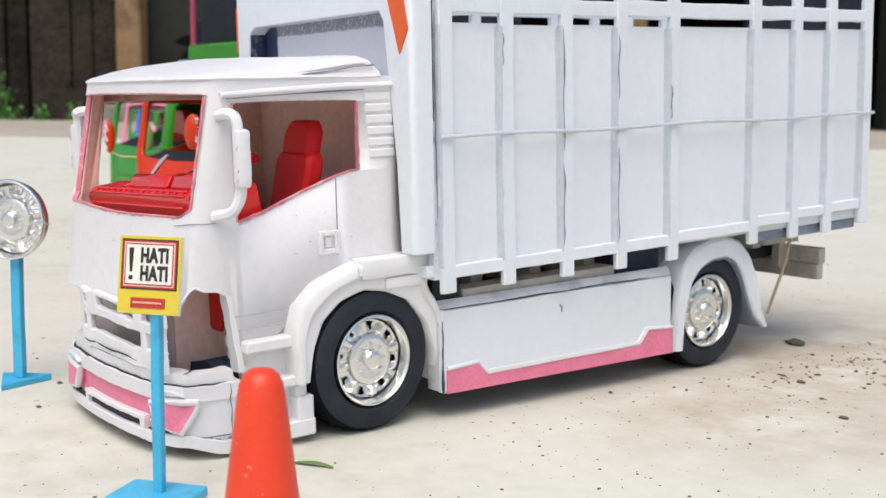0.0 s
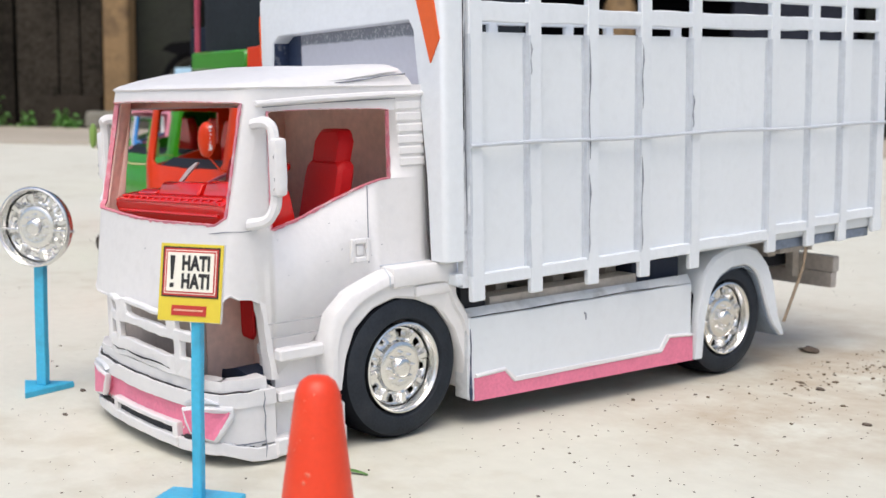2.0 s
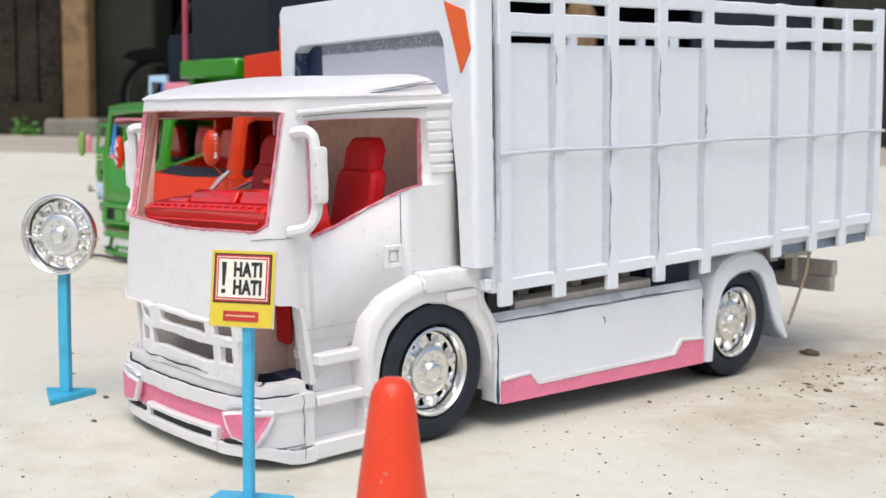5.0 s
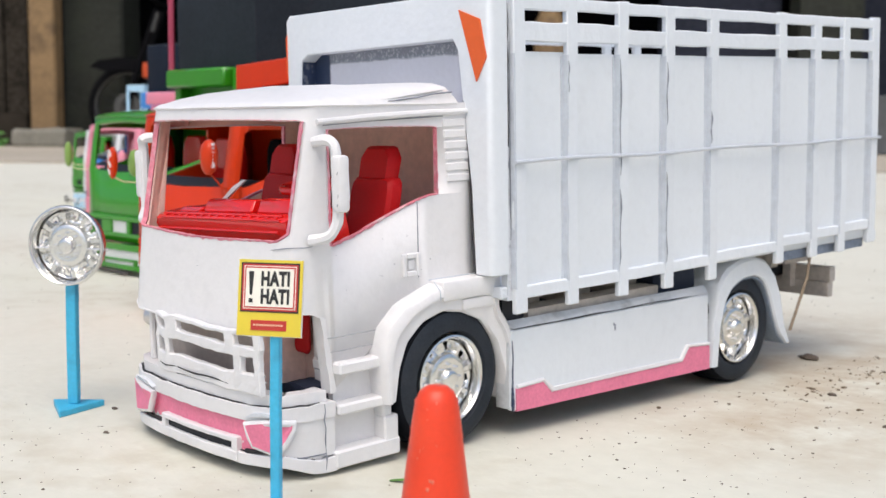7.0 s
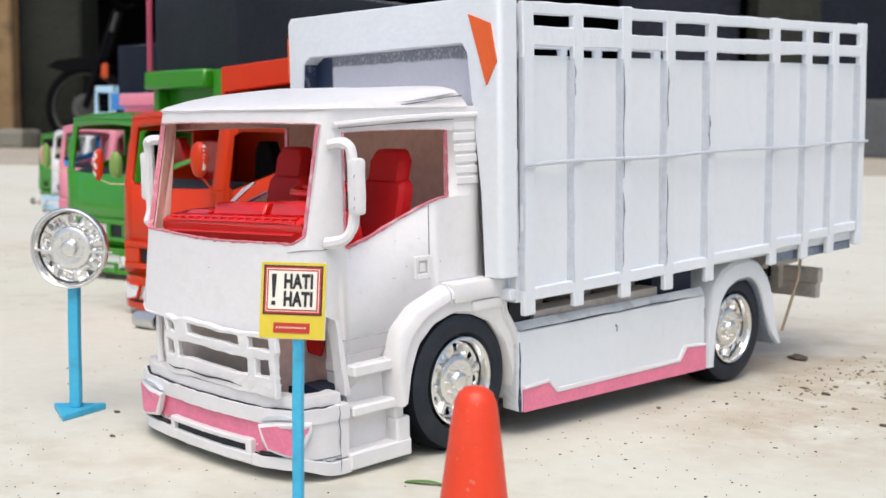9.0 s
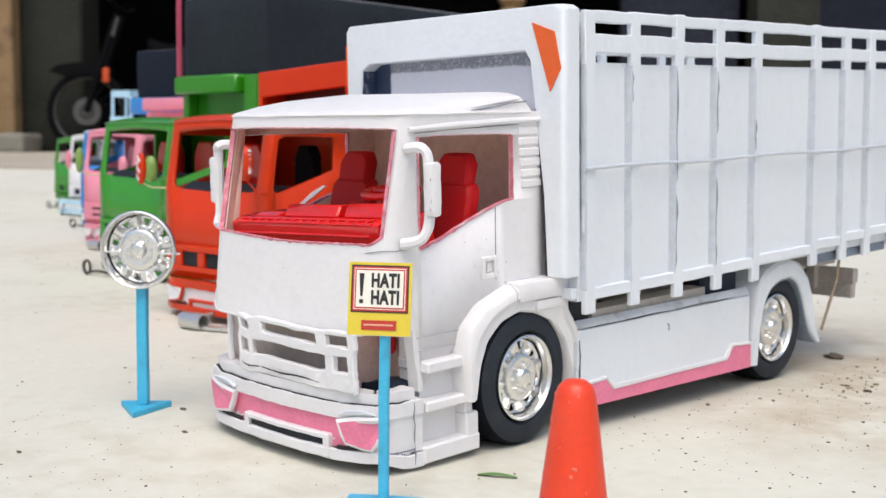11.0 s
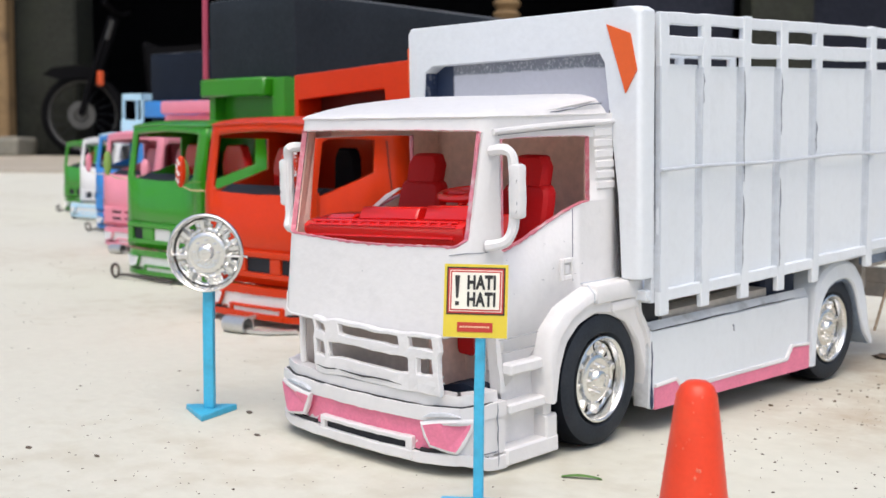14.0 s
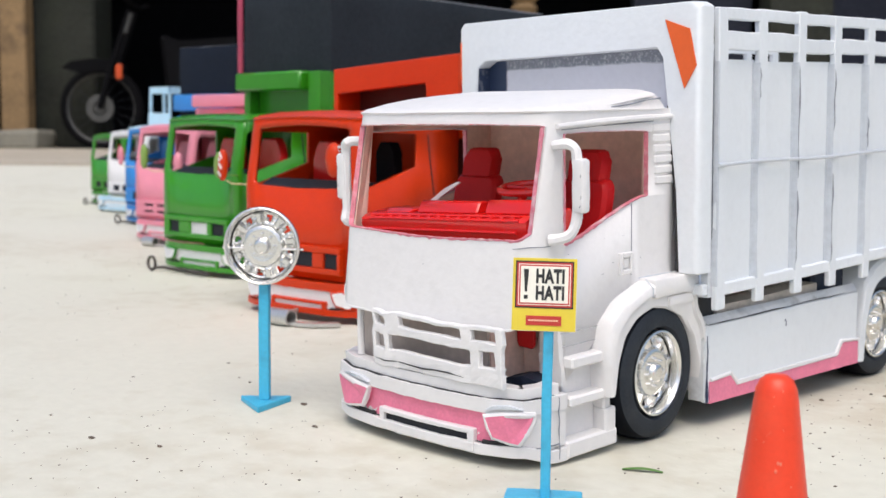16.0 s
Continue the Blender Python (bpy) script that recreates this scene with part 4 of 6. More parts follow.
# side skirts
for s in (1, -1):
    lo, hi = sorted((CX + s * 0.0660, CX + s * 0.0690))
    skirt = part("side_skirt", wobble(prism([(0.0190, 0.0111), (0.1640, 0.0066), (0.1640, 0.0455), (0.0190, 0.0475)], "x", lo, hi, bevel=0.0005), 0.0002), BOARD_PALE, truck, "white board side skirt with a pink stripe")
    bm = bmesh.new()
    pts = [(0.0690, 0.0195, 0.0480), (0.0690, 0.1635, 0.0460), (0.0660, 0.1640, 0.0500), (0.0655, 0.0185, 0.0512)]
    top = [bm.verts.new((CX + s * a, b, c)) for a, b, c in pts]
    low = [bm.verts.new((CX + s * (a - 0.004), b, c - 0.0015)) for a, b, c in pts]
    bm.faces.new(top)
    bm.faces.new(list(reversed(low)))
    for i in range(4):
        bm.faces.new((top[i], top[(i + 1) % 4], low[(i + 1) % 4], low[i]))
    part("skirt_top", wobble(bm, 0.0003), SMUDGED, skirt, "smudged grey top strip")
    lo2, hi2 = sorted((CX + s * 0.0680, CX + s * 0.0697))
    part("pink_stripe", wobble(prism([(0.0212, 0.0108), (0.1645, 0.0062), (0.1645, 0.0190), (0.1465, 0.0205), (0.1405, 0.0140), (0.0440, 0.0162), (0.0385, 0.0216), (0.0212, 0.0212)], "x", lo2, hi2), 0.00015, 200), PINK, skirt, "pink stripe along the lower edge")
    edge = [(CX + s * 0.0696, y, z + 0.0005) for y, z in ((0.0215, 0.0213), (0.0384, 0.0217), (0.0440, 0.0163), (0.0920, 0.0152), (0.1404, 0.0141), (0.1464, 0.0206), (0.1640, 0.0191))]
    part("stripe_edge", wobble(tube(edge, 0.0010, sides=6), 0.0005, 220), CAB_WHITE, skirt, "rough white paint line above the stripe", smooth=True)
    lo3, hi3 = sorted((CX + s * 0.0680, CX + s * 0.0703))
    part("white_line", wobble(prism([(0.1464, 0.0207), (0.1405, 0.0142), (0.0440, 0.0164), (0.0385, 0.0218), (0.0383, 0.0232), (0.0448, 0.0180), (0.1398, 0.0159), (0.1450, 0.0220)], "x", lo3, hi3), 0.0002, 200), CAB_WHITE, skirt)
    part("crack_and_gap", wobble(tube([(CX + s * 0.0691, 0.0200 + k * 0.0142, 0.0478 - 0.00012 * k + 0.0002 * math.sin(k * 2.1)) for k in range(10)], [0.0001, 0.0003, 0.0002, 0.0004, 0.0003, 0.0001, 0.0003, 0.0002, 0.0003, 0.0001], sides=5), 0.0003, 150), CRACK_SHADE, skirt)
    part("edge_line", wobble(tube([(CX + s * 0.0692, 0.0194, 0.0115 + k * 0.0035) for k in range(10)], [0.0006, 0.0009, 0.0007, 0.0005, 0.0003, 0.0004, 0.0003, 0.0004, 0.0003, 0.0002], sides=5), 0.0004, 200), NAVY_SPRAY, skirt, "dark blue smear down the front edge")
    a, b = sorted((CX + s * 0.069, CX + s * 0.06925))
    part("scuff", boxes(((a, 0.0885, 0.0375), (b, 0.0893, 0.0405)), ((a, 0.0876, 0.0400), (b, 0.0884, 0.0412))), GROOVE, skirt)
    part("skirt_end", boxes(((min(CX + s * 0.060, CX + s * 0.068), 0.0180, 0.012), (max(CX + s * 0.060, CX + s * 0.068), 0.0195, 0.050))), SMUDGED, skirt)

# Black boxes added where the gap behind the arch is only shaded.
for s in (1, -1):
    lo, hi = sorted((CX + s * 0.030, CX + s * 0.0640))
    part("gap_shade", boxes(((lo, 0.0185, 0.0455), (hi, 0.0320, 0.0612))), BLACK, truck, "added black box painting the shade behind the wheel arch")

# rear mudguards
for s in (1, -1):
    outer = [(0.1665, 0.0060), (0.1690, 0.0300), (0.1740, 0.0490), (0.1815, 0.0565), (0.1940, 0.0602), (0.2080, 0.0606), (0.2180, 0.0580), (0.2270, 0.0500), (0.2330, 0.0380), (0.2370, 0.0200), (0.2420, 0.0085)]
    innr = [(0.1735, 0.0055), (0.1755, 0.0250), (0.1795, 0.0380), (0.1860, 0.0460), (0.1960, 0.0500), (0.2080, 0.0502), (0.2150, 0.0475), (0.2205, 0.0400), (0.2250, 0.0290), (0.2310, 0.0160), (0.2395, 0.0080)]
    bm = bmesh.new()
    rows = []
    for k in range(25):
        p, q = along(outer, k / 24), along(innr, k / 24)
        rows.append([bm.verts.new((CX + s * x, w.x, w.y)) for x, w in ((0.040, p), (0.0672, p), (0.0690, p.lerp(q, 0.15)), (0.0690, q.lerp(p, 0.1)), (0.0680, q), (0.040, p.lerp(q, 0.3)))])
    for a, b in zip(rows, rows[1:]):
        for k in range(5):
            bm.faces.new((a[k], a[k + 1], b[k + 1], b[k]))
        bm.faces.new((a[5], a[0], b[0], b[5]))
    bm.faces.new(rows[0])
    bm.faces.new(list(reversed(rows[-1])))
    guard = part("mudguard", bm, BED_WHITE, truck, "curved white rear mudguard", smooth=True)
    bm = bmesh.new()
    rows = []
    for k in range(25):
        p, q = along(outer, k / 24), along(innr, k / 24)
        d = (q - p).normalized() * 0.0004
        rows.append([bm.verts.new((CX + s * x, w.x, w.y)) for x, w in ((0.0674, q + d), (0.0400, q + d), (0.0400, q + d * 3), (0.0674, q + d * 3))])
    for a, b in zip(rows, rows[1:]):
        for k in range(4):
            bm.faces.new((a[k], a[(k + 1) % 4], b[(k + 1) % 4], b[k]))
    bm.faces.new(rows[0])
    bm.faces.new(list(reversed(rows[-1])))
    part("lining", bm, GUARD_SHADE, guard, "inner face painted blue-grey for shade", smooth=True)

# cattle bed: posts, rails and boards
POSTS = [0.0183, 0.0513, 0.0865, 0.1212, 0.1571, 0.2189, 0.2537, 0.2841, 0.3180]
bed = new("cattle_bed")
bed.parent = truck
bed["label"] = "tall slatted white cattle bed"
for s in (1, -1):
    def xx(a, b):
        return sorted((CX + s * a, CX + s * b))
    for i, y in enumerate(POSTS):
        w = 0.0036 if i < 8 else 0.0042
        lean = random.uniform(-0.0006, 0.0006)
        a, b = xx(0.0735, 0.0765)
        z0 = (0.0560, 0.0556, 0.0553, 0.0549, 0.0545, 0.0563, 0.0567, 0.0565, 0.0588)[i]
        bm = boxes(((a, y - w, z0), (b, y + w, 0.1902 + (0.0012 if i == 8 else 0.0004 * (i % 3)) - (0.0035 if s < 0 else 0.0))), bevel=0.0005)
        post = part("post", wobble(bm, 0.0005, 45, cuts=5), POST_PALE, bed)
        # blue-grey strips on the post's side and beside it
        a, b = xx(0.0733, 0.0766)
        side = wobble(boxes(((a, y - w - 0.0003, 0.067), (b, y - w + 0.0007, 0.1668))), 0.0004, 60, cuts=6)
        part("post_side", side, JOINT, post, "grey side of the post", smooth=True)
        a, b = xx(0.0733, 0.0739)
        if i:
            part("joint", wobble(boxes(((a, y - w - random.uniform(0.0007, 0.0014), 0.066), (b, y - w + 0.0002, 0.166))), 0.0004, 130, cuts=9), JOINT, bed)
        for lo_z, hi_z in {1: ((0.150, 0.164),), 2: ((0.112, 0.165), (0.070, 0.106)), 3: ((0.134, 0.164), (0.068, 0.112)), 4: ((0.124, 0.140),)}.get(i, ()):
            line = [(CX + s * 0.0767, y - w + 0.0009 + 0.0004 * math.sin(k * 1.3), lo_z + (hi_z - lo_z) * k / 8) for k in range(9)]
            part("crack_and_gap", wobble(tube(line, [0.0001, 0.0003, 0.0002, 0.0004, 0.0002, 0.0003, 0.0005, 0.0003, 0.0001], sides=5), 0.0004, 150), GROOVE, bed)
    for i, (y0, y1) in enumerate(zip(POSTS, POSTS[1:])):
        y0, y1 = y0 + 0.0032, y1 - 0.0032
        rise = 0 if i < 4 else (0.001, 0.0030, 0.0044, 0.0052)[i - 4]
        a, b = xx(0.0735, 0.0763)
        part("lower_rail", wobble(boxes(((a, y0 - 0.001, 0.0622 + rise), (b, y1 + 0.001, 0.0678 + rise)), bevel=0.0005), 0.0003, 80, cuts=3), BED_WHITE, bed)
        a, b = xx(0.0715, 0.0734)
        far = 0.0 if s > 0 else 0.0075
        part("board", wobble(boxes(((a, y0 - 0.0030, 0.0625), (b, y1 + 0.0026, 0.1674 - far + random.uniform(-0.0004, 0.0004)))), 0.0003, 40, cuts=2), BOARD_PALE, bed)
        a, b = xx(0.0728, 0.0763)
        mid0, mid1 = 0.1715 - far * 1.3 + random.uniform(-0.0003, 0.0003), (0.1798 if i < 2 else 0.1786) - far * 1.4 + random.uniform(-0.0004, 0.0004)
        part("middle_rail", wobble(boxes(((a, y0 - 0.001, mid0), (b, y1 + 0.001, mid1)), bevel=0.0005), 0.0006, 70, cuts=4), POST_PALE, bed)
        part("top_rail", wobble(boxes(((a, y0 - 0.001, 0.1851 - far * 0.6), (b, y1 + 0.001, 0.1904 - far * 0.5)), bevel=0.0005), 0.0005, 70, cuts=4), POST_PALE, bed)
    a, b = CX + s * 0.0775, CX + s * 0.0775
    part("side_wire", tube([(a + s * 0.0003 * math.sin(k * 1.7), 0.0140 + k * 0.0182, 0.1213 + 0.0005 * math.sin(k * 0.9)) for k in range(18)], 0.0009, sides=8), WIRE, bed, "thin galvanised wire", smooth=True)
part("bed_floor", boxes(((CX - 0.0715, 0.014, 0.0615), (CX + 0.0715, 0.3200, 0.0635))), BED_WHITE, bed)
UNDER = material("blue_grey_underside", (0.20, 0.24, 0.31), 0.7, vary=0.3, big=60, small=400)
part("floor_edge", wobble(boxes(((CX + 0.0660, 0.2280, 0.0560), (CX + 0.0712, 0.3170, 0.0614)), bevel=0.0004), 0.0004, 90), UNDER, bed, "blue-grey floor edge under the rear rail")
part("tail_board", boxes(((CX - 0.0715, 0.3170, 0.0640), (CX + 0.0715, 0.3200, 0.1620))), BED_WHITE, bed)
part("tail_rail", boxes(((CX - 0.076, 0.3195, 0.060), (CX + 0.076, 0.3235, 0.066))), BED_WHITE, bed)

# front board of the bed: an arch with a recessed panel
fx = CX
OUT = [(-0.1335, 0.0735), (-0.1337, 0.1880), (-0.1312, 0.1909), (0.0090, 0.1924), (0.0125, 0.1904), (0.0120, 0.0735)]
CUT = [(0.0018, 0.0735), (0.0000, 0.1100), (-0.0075, 0.1690), (-0.0105, 0.1732), (-0.1160, 0.1712), (-0.1215, 0.1680), (-0.1265, 0.1100), (-0.1285, 0.0735)]
bm = prism(OUT + CUT, "y", 0.0020, 0.0124)
soft = [e for e in bm.edges if all(v.co.y < 0.003 and v.co.x > 0.0085 for v in e.verts)]
bmesh.ops.bevel(bm, geom=soft, offset=0.0030, segments=4, affect="EDGES", profile=0.5)
headboard = part("front_board", bm, BED_WHITE, bed, "white arched front board of the bed", smooth=True, mods=[("BEVEL", (0.0005, 1))])
part("recess_panel", boxes(((-0.1300, 0.0105, 0.072), (0.0030, 0.0125, 0.1760))), SPRAYED, headboard)
part("sprayed_edge", prism([(-0.1284, 0.0740), (-0.1264, 0.1100), (-0.1214, 0.1679), (-0.1209, 0.1677), (-0.1259, 0.1100), (-0.1279, 0.0740)], "y", 0.0026, 0.0104), NAVY_SPRAY, headboard, "dark blue sprayed inner edge")
part("corner_joint", ragged(boxes(((0.0070, 0.0122, 0.062), (0.0108, 0.0152, 0.189))), 0.0004, 200, 0.004), GLUE_AND_SHADE, headboard, "blue-grey glue smeared in the corner joint", smooth=True)
part("crack_and_gap", wobble(tube([(0.0114, 0.0130, 0.128 + k * 0.0061) for k in range(11)], [0.0002, 0.0004, 0.0002, 0.0005, 0.0003, 0.0002, 0.0005, 0.0003, 0.0004, 0.0002, 0.0001], sides=5), 0.0005, 150), CRACK_SHADE, headboard)
part("crack_and_gap", wobble(tube([(0.0112, 0.0142, 0.088 + k * 0.0084) for k in range(11)], [0.0001, 0.0002, 0.0003, 0.0002, 0.0003, 0.0002, 0.0002, 0.0003, 0.0002, 0.0002, 0.0001], sides=5), 0.0004, 150), GROOVE, headboard)
part("under_block", ragged(boxes(((-0.004, 0.0085, 0.0632), (0.0105, 0.0150, 0.0680)), bevel=0.0005), 0.0005), BED_WHITE, headboard)
# Black tube draws the shadow in the gap beside the arched cut.
part("crack_and_gap", wobble(tube([(0.0014, 0.0030, 0.074), (0.0004, 0.0030, 0.092), (-0.0006, 0.0030, 0.110), (-0.0030, 0.0030, 0.130), (-0.0052, 0.0030, 0.148)], [0.0008, 0.0008, 0.0007, 0.0005, 0.0003], sides=6), 0.0003, 150), CRACK_SHADE, headboard)
part("sticker", prism([(-0.0058, 0.1853), (0.0070, 0.1808), (0.0105, 0.1650), (0.0045, 0.1552)], "y", 0.0014, 0.0021), STICKER, headboard, "orange reflector sticker")
part("sticker", prism([(-0.1330, 0.1815), (-0.1335, 0.1800), (-0.1336, 0.1640), (-0.1332, 0.1600)], "y", 0.0014, 0.0021), STICKER, headboard, "orange reflector sticker")

# tail beam and stick
beam = part("tail_beam", boxes(((CX - 0.058, 0.3030, 0.0345), (CX + 0.0585, 0.3090, 0.0435)), bevel=0.0004), WOOD_GREY, truck, "bare wooden rear beam of two laths")
part("lath", boxes(((CX - 0.058, 0.3032, 0.0250), (CX + 0.0572, 0.3088, 0.0342)), bevel=0.0004), WOOD_GREY, beam)
for hx, hy, hz in ((0.030, 0.250, 0.040), (-0.034, 0.250, 0.040), (0.030, 0.297, 0.030), (-0.036, 0.297, 0.030)):
    part("hanger", boxes(((CX + hx, hy, hz), (CX + hx + 0.005, hy + 0.006, 0.062))), WOOD_GREY, truck)
part("bamboo_stick", tube([(0.0105, 0.2560, 0.0650), (0.0115, 0.2500, 0.0450), (0.0098, 0.2360, 0.0165)], 0.0009), STICK, truck, "thin brown stick hanging from the bed")


# ---- ground ----
def ground_material():
    m = material("worn_concrete", (0.605, 0.595, 0.510), 0.85, vary=0.05, big=3.0, small=120, bump=0.25, dirt=(0.46, 0.43, 0.34), dirt_amount=0.30, dirt_scale=9)
    return m


CONCRETE = ground_material()
bm = bmesh.new()
rings = [0.0, 0.5, 1.0, 2.0, 4.0, 8.0, 16.0, 60.0, 400.0]
grid = []
for r in rings:
    grid.append([bm.verts.new((r * math.cos(k * math.tau / 48), r * math.sin(k * math.tau / 48), 0)) for k in range(48)] if r else [bm.verts.new((0, 0, 0))])
for a, b in zip(grid, grid[1:]):
    for k in range(48):
        j = (k + 1) % 48
        bm.faces.new((a[0], b[k], b[j]) if len(a) == 1 else (a[k], b[k], b[j], a[j]))
ground = part("ground", bm, CONCRETE)
tagged(ground, "pale worn concrete yard with grit and stains", "ground", kind="structure")

def add_stains(m):
    """Brown soil washed over the slab in ragged patches."""
    n, l = m.node_tree.nodes, m.node_tree.links
    b = n["Principled BSDF"]
    old = b.inputs["Base Color"].links[0].from_socket
    co, n1, n2 = n.new("ShaderNodeTexCoord"), n.new("ShaderNodeTexNoise"), n.new("ShaderNodeTexNoise")
    n1.inputs["Scale"].default_value, n1.inputs["Detail"].default_value = 2.3, 3
    n2.inputs["Scale"].default_value, n2.inputs["Detail"].default_value = 45, 8
    mul, ramp, mix = n.new("ShaderNodeMath"), n.new("ShaderNodeMapRange"), n.new("ShaderNodeMix")
    mul.operation = "MULTIPLY"
    ramp.inputs["From Min"].default_value, ramp.inputs["From Max"].default_value = 0.27, 0.40
    ramp.inputs["To Max"].default_value = 0.26
    mix.data_type = "RGBA"
    mix.inputs["B"].default_value = (0.38, 0.32, 0.21, 1)
    for q in (n1, n2):
        l.new(co.outputs["Object"], q.inputs["Vector"])
    l.new(n1.outputs["Fac"], mul.inputs[0])
    l.new(n2.outputs["Fac"], mul.inputs[1])
    l.new(mul.outputs[0], ramp.inputs["Value"])
    l.new(ramp.outputs["Result"], mix.inputs["Factor"])
    l.new(old, mix.inputs["A"])
    l.new(mix.outputs["Result"], b.inputs["Base Color"])


add_stains(CONCRETE)


def add_soil(m, x, y, reach):
    """Brown dust trodden over the slab round one spot."""
    n, l = m.node_tree.nodes, m.node_tree.links
    b = n["Principled BSDF"]
    old = b.inputs["Base Color"].links[0].from_socket
    co, far, ns = n.new("ShaderNodeTexCoord"), n.new("ShaderNodeVectorMath"), n.new("ShaderNodeTexNoise")
    far.operation = "DISTANCE"
    far.inputs[1].default_value = (x, y, 0)
    ns.inputs["Scale"].default_value, ns.inputs["Detail"].default_value, ns.inputs["Roughness"].default_value = 26, 9, 0.65
    l.new(co.outputs["Object"], far.inputs[0])
    l.new(co.outputs["Object"], ns.inputs["Vector"])
    fall, patch, mul, mix = n.new("ShaderNodeMapRange"), n.new("ShaderNodeMapRange"), n.new("ShaderNodeMath"), n.new("ShaderNodeMix")
    fall.inputs["From Min"].default_value, fall.inputs["From Max"].default_value = reach, 0.0
    patch.inputs["From Min"].default_value, patch.inputs["From Max"].default_value = 0.34, 0.66
    patch.inputs["To Max"].default_value = 0.95
    mul.operation = "MULTIPLY"
    mix.data_type = "RGBA"
    mix.inputs["B"].default_value = (0.40, 0.32, 0.225, 1)
    l.new(far.outputs["Value"], fall.inputs["Value"])
    l.new(ns.outputs["Fac"], patch.inputs["Value"])
    l.new(fall.outputs["Result"], mul.inputs[0])
    l.new(patch.outputs["Result"], mul.inputs[1])
    l.new(mul.outputs[0], mix.inputs["Factor"])
    l.new(old, mix.inputs["A"])
    l.new(mix.outputs["Result"], b.inputs["Base Color"])


add_soil(CONCRETE, 0.10, 0.36, 0.30)
add_soil(CONCRETE, 0.035, 0.255, 0.10)
add_soil(CONCRETE, 0.075, 0.130, 0.11)
GRIT = material("dark_grit", (0.11, 0.085, 0.065), 0.9, vary=0.4, big=200, small=900)
SOIL = material("brown_crumbs", (0.16, 0.12, 0.08), 0.95, vary=0.4, big=200, small=900)


def crumbs(name, spots, mat, label):
    """Many small lumps in one mesh, each a squashed and turned copy of a rough ball."""
    ball = bmesh.new()
    bmesh.ops.create_icosphere(ball, subdivisions=1, radius=1.0)
    unit = [v.co.copy() for v in ball.verts]
    tris = [[v.index for v in f.verts] for f in ball.faces]
    ball.free()
    verts, faces = [], []
    for x, y, r in spots:
        sx, sy, a = random.uniform(0.7, 1.9), random.uniform(0.6, 1.2), random.uniform(0, math.pi)
        ca, sa, base = math.cos(a), math.sin(a), len(verts)
        for u in unit:
            c = r * (u + 0.35 * noise.noise_vector(u + Vector((x * 300, y * 300, 0))))
            px, py = c.x * sx, c.y * sy
            verts.append((x + px * ca - py * sa, y + px * sa + py * ca, max(0.0, c.z * 0.55 + 0.3 * r)))
        faces += [[k + base for k in f] for f in tris]
    me = bpy.data.meshes.new(name)
    me.from_pydata(verts, [], faces)
    me.materials.append(mat)
    return tagged(new(name, me), label, "grit", kind="stuff")


rnd = random.Random(7)
spots = []
for _ in range(1500):
    x, y = rnd.uniform(-0.9, 0.35), rnd.uniform(-0.35, 0.9)
    if -0.14 < x < 0.0 and -0.10 < y < 0.33:
        continue
    spots.append((x, y, rnd.choice((0.0002, 0.0002, 0.0003, 0.0003, 0.0004, 0.0005, 0.0007))))
for _ in range(700):
    x, y = rnd.gauss(0.07, 0.07), rnd.gauss(0.26, 0.16)
    if x > 0.01:
        spots.append((x, y, rnd.choice((0.0002, 0.0003, 0.0004, 0.0006))))
for _ in range(520):
    x, y = rnd.uniform(-0.20, 0.22), rnd.uniform(-0.36, -0.11)
    spots.append((x, y, rnd.choice((0.0002, 0.0002, 0.0003, 0.0004))))
for _ in range(700):
    x, y = rnd.uniform(0.01, 0.30), rnd.uniform(0.0, 0.65)
    spots.append((x, y, rnd.choice((0.0002, 0.0002, 0.0003, 0.0004))))
crumbs("grit", spots, GRIT, "scattered dark grit on the concrete")
spots = [(rnd.gauss(0.05, 0.05), rnd.gauss(0.36, 0.09), rnd.choice((0.0002, 0.0003, 0.0004, 0.0006, 0.0009))) for _ in range(420)]
for _ in range(46):
    spots.append((rnd.gauss(0.055, 0.020), rnd.gauss(0.235, 0.040), rnd.choice((0.0006, 0.0007, 0.0009, 0.0012))))
crumbs("soil_crumbs", [s for s in spots if s[0] > 0.012], SOIL, "brown soil crumbs beside the truck")
for x, y, r in ((-0.007, 0.286, 0.0042), (0.105, 0.165, 0.0016), (0.053, 0.207, 0.0018), (-0.115, -0.114, 0.0011), (-0.154, -0.091, 0.0013), (-0.164, -0.199, 0.0012), (-0.132, -0.184, 0.0010)):
    bm = bmesh.new()
    made = bmesh.ops.create_icosphere(bm, subdivisions=2, radius=r)["verts"]
    for v in made:
        c = v.co + 0.4 * r * noise.noise_vector(v.co / r * 1.3 + Vector((x * 90, y * 90, 2)))
        v.co = Vector((x + c.x * 1.6, y + c.y, max(0.0, 0.3 * r + 0.5 * c.z)))
    tagged(part("pebble", bm, GRIT), "small dark clod of soil on the concrete", "pebble", "clods on the yard")

LEAF = material("green_leaf", (0.09, 0.20, 0.04), 0.5, vary=0.2, big=300, small=900)
bm = bmesh.new()
a, b = Vector((0.0210, -0.0632, 0.0006)), Vector((0.0350, -0.0550, 0.0006))
side = (b - a).cross(Vector((0, 0, 1))).normalized()
rows = []
for k in range(9):
    f = k / 8
    w = 0.0011 * math.sin(math.pi * min(1, 0.12 + 0.86 * f)) + 0.0002
    p = a.lerp(b, f) + Vector((0, 0, 0.0009 * math.sin(f * 3)))
    rows.append([bm.verts.new(p - side * w), bm.verts.new(p - Vector((0, 0, 0.0004))), bm.verts.new(p + side * w)])
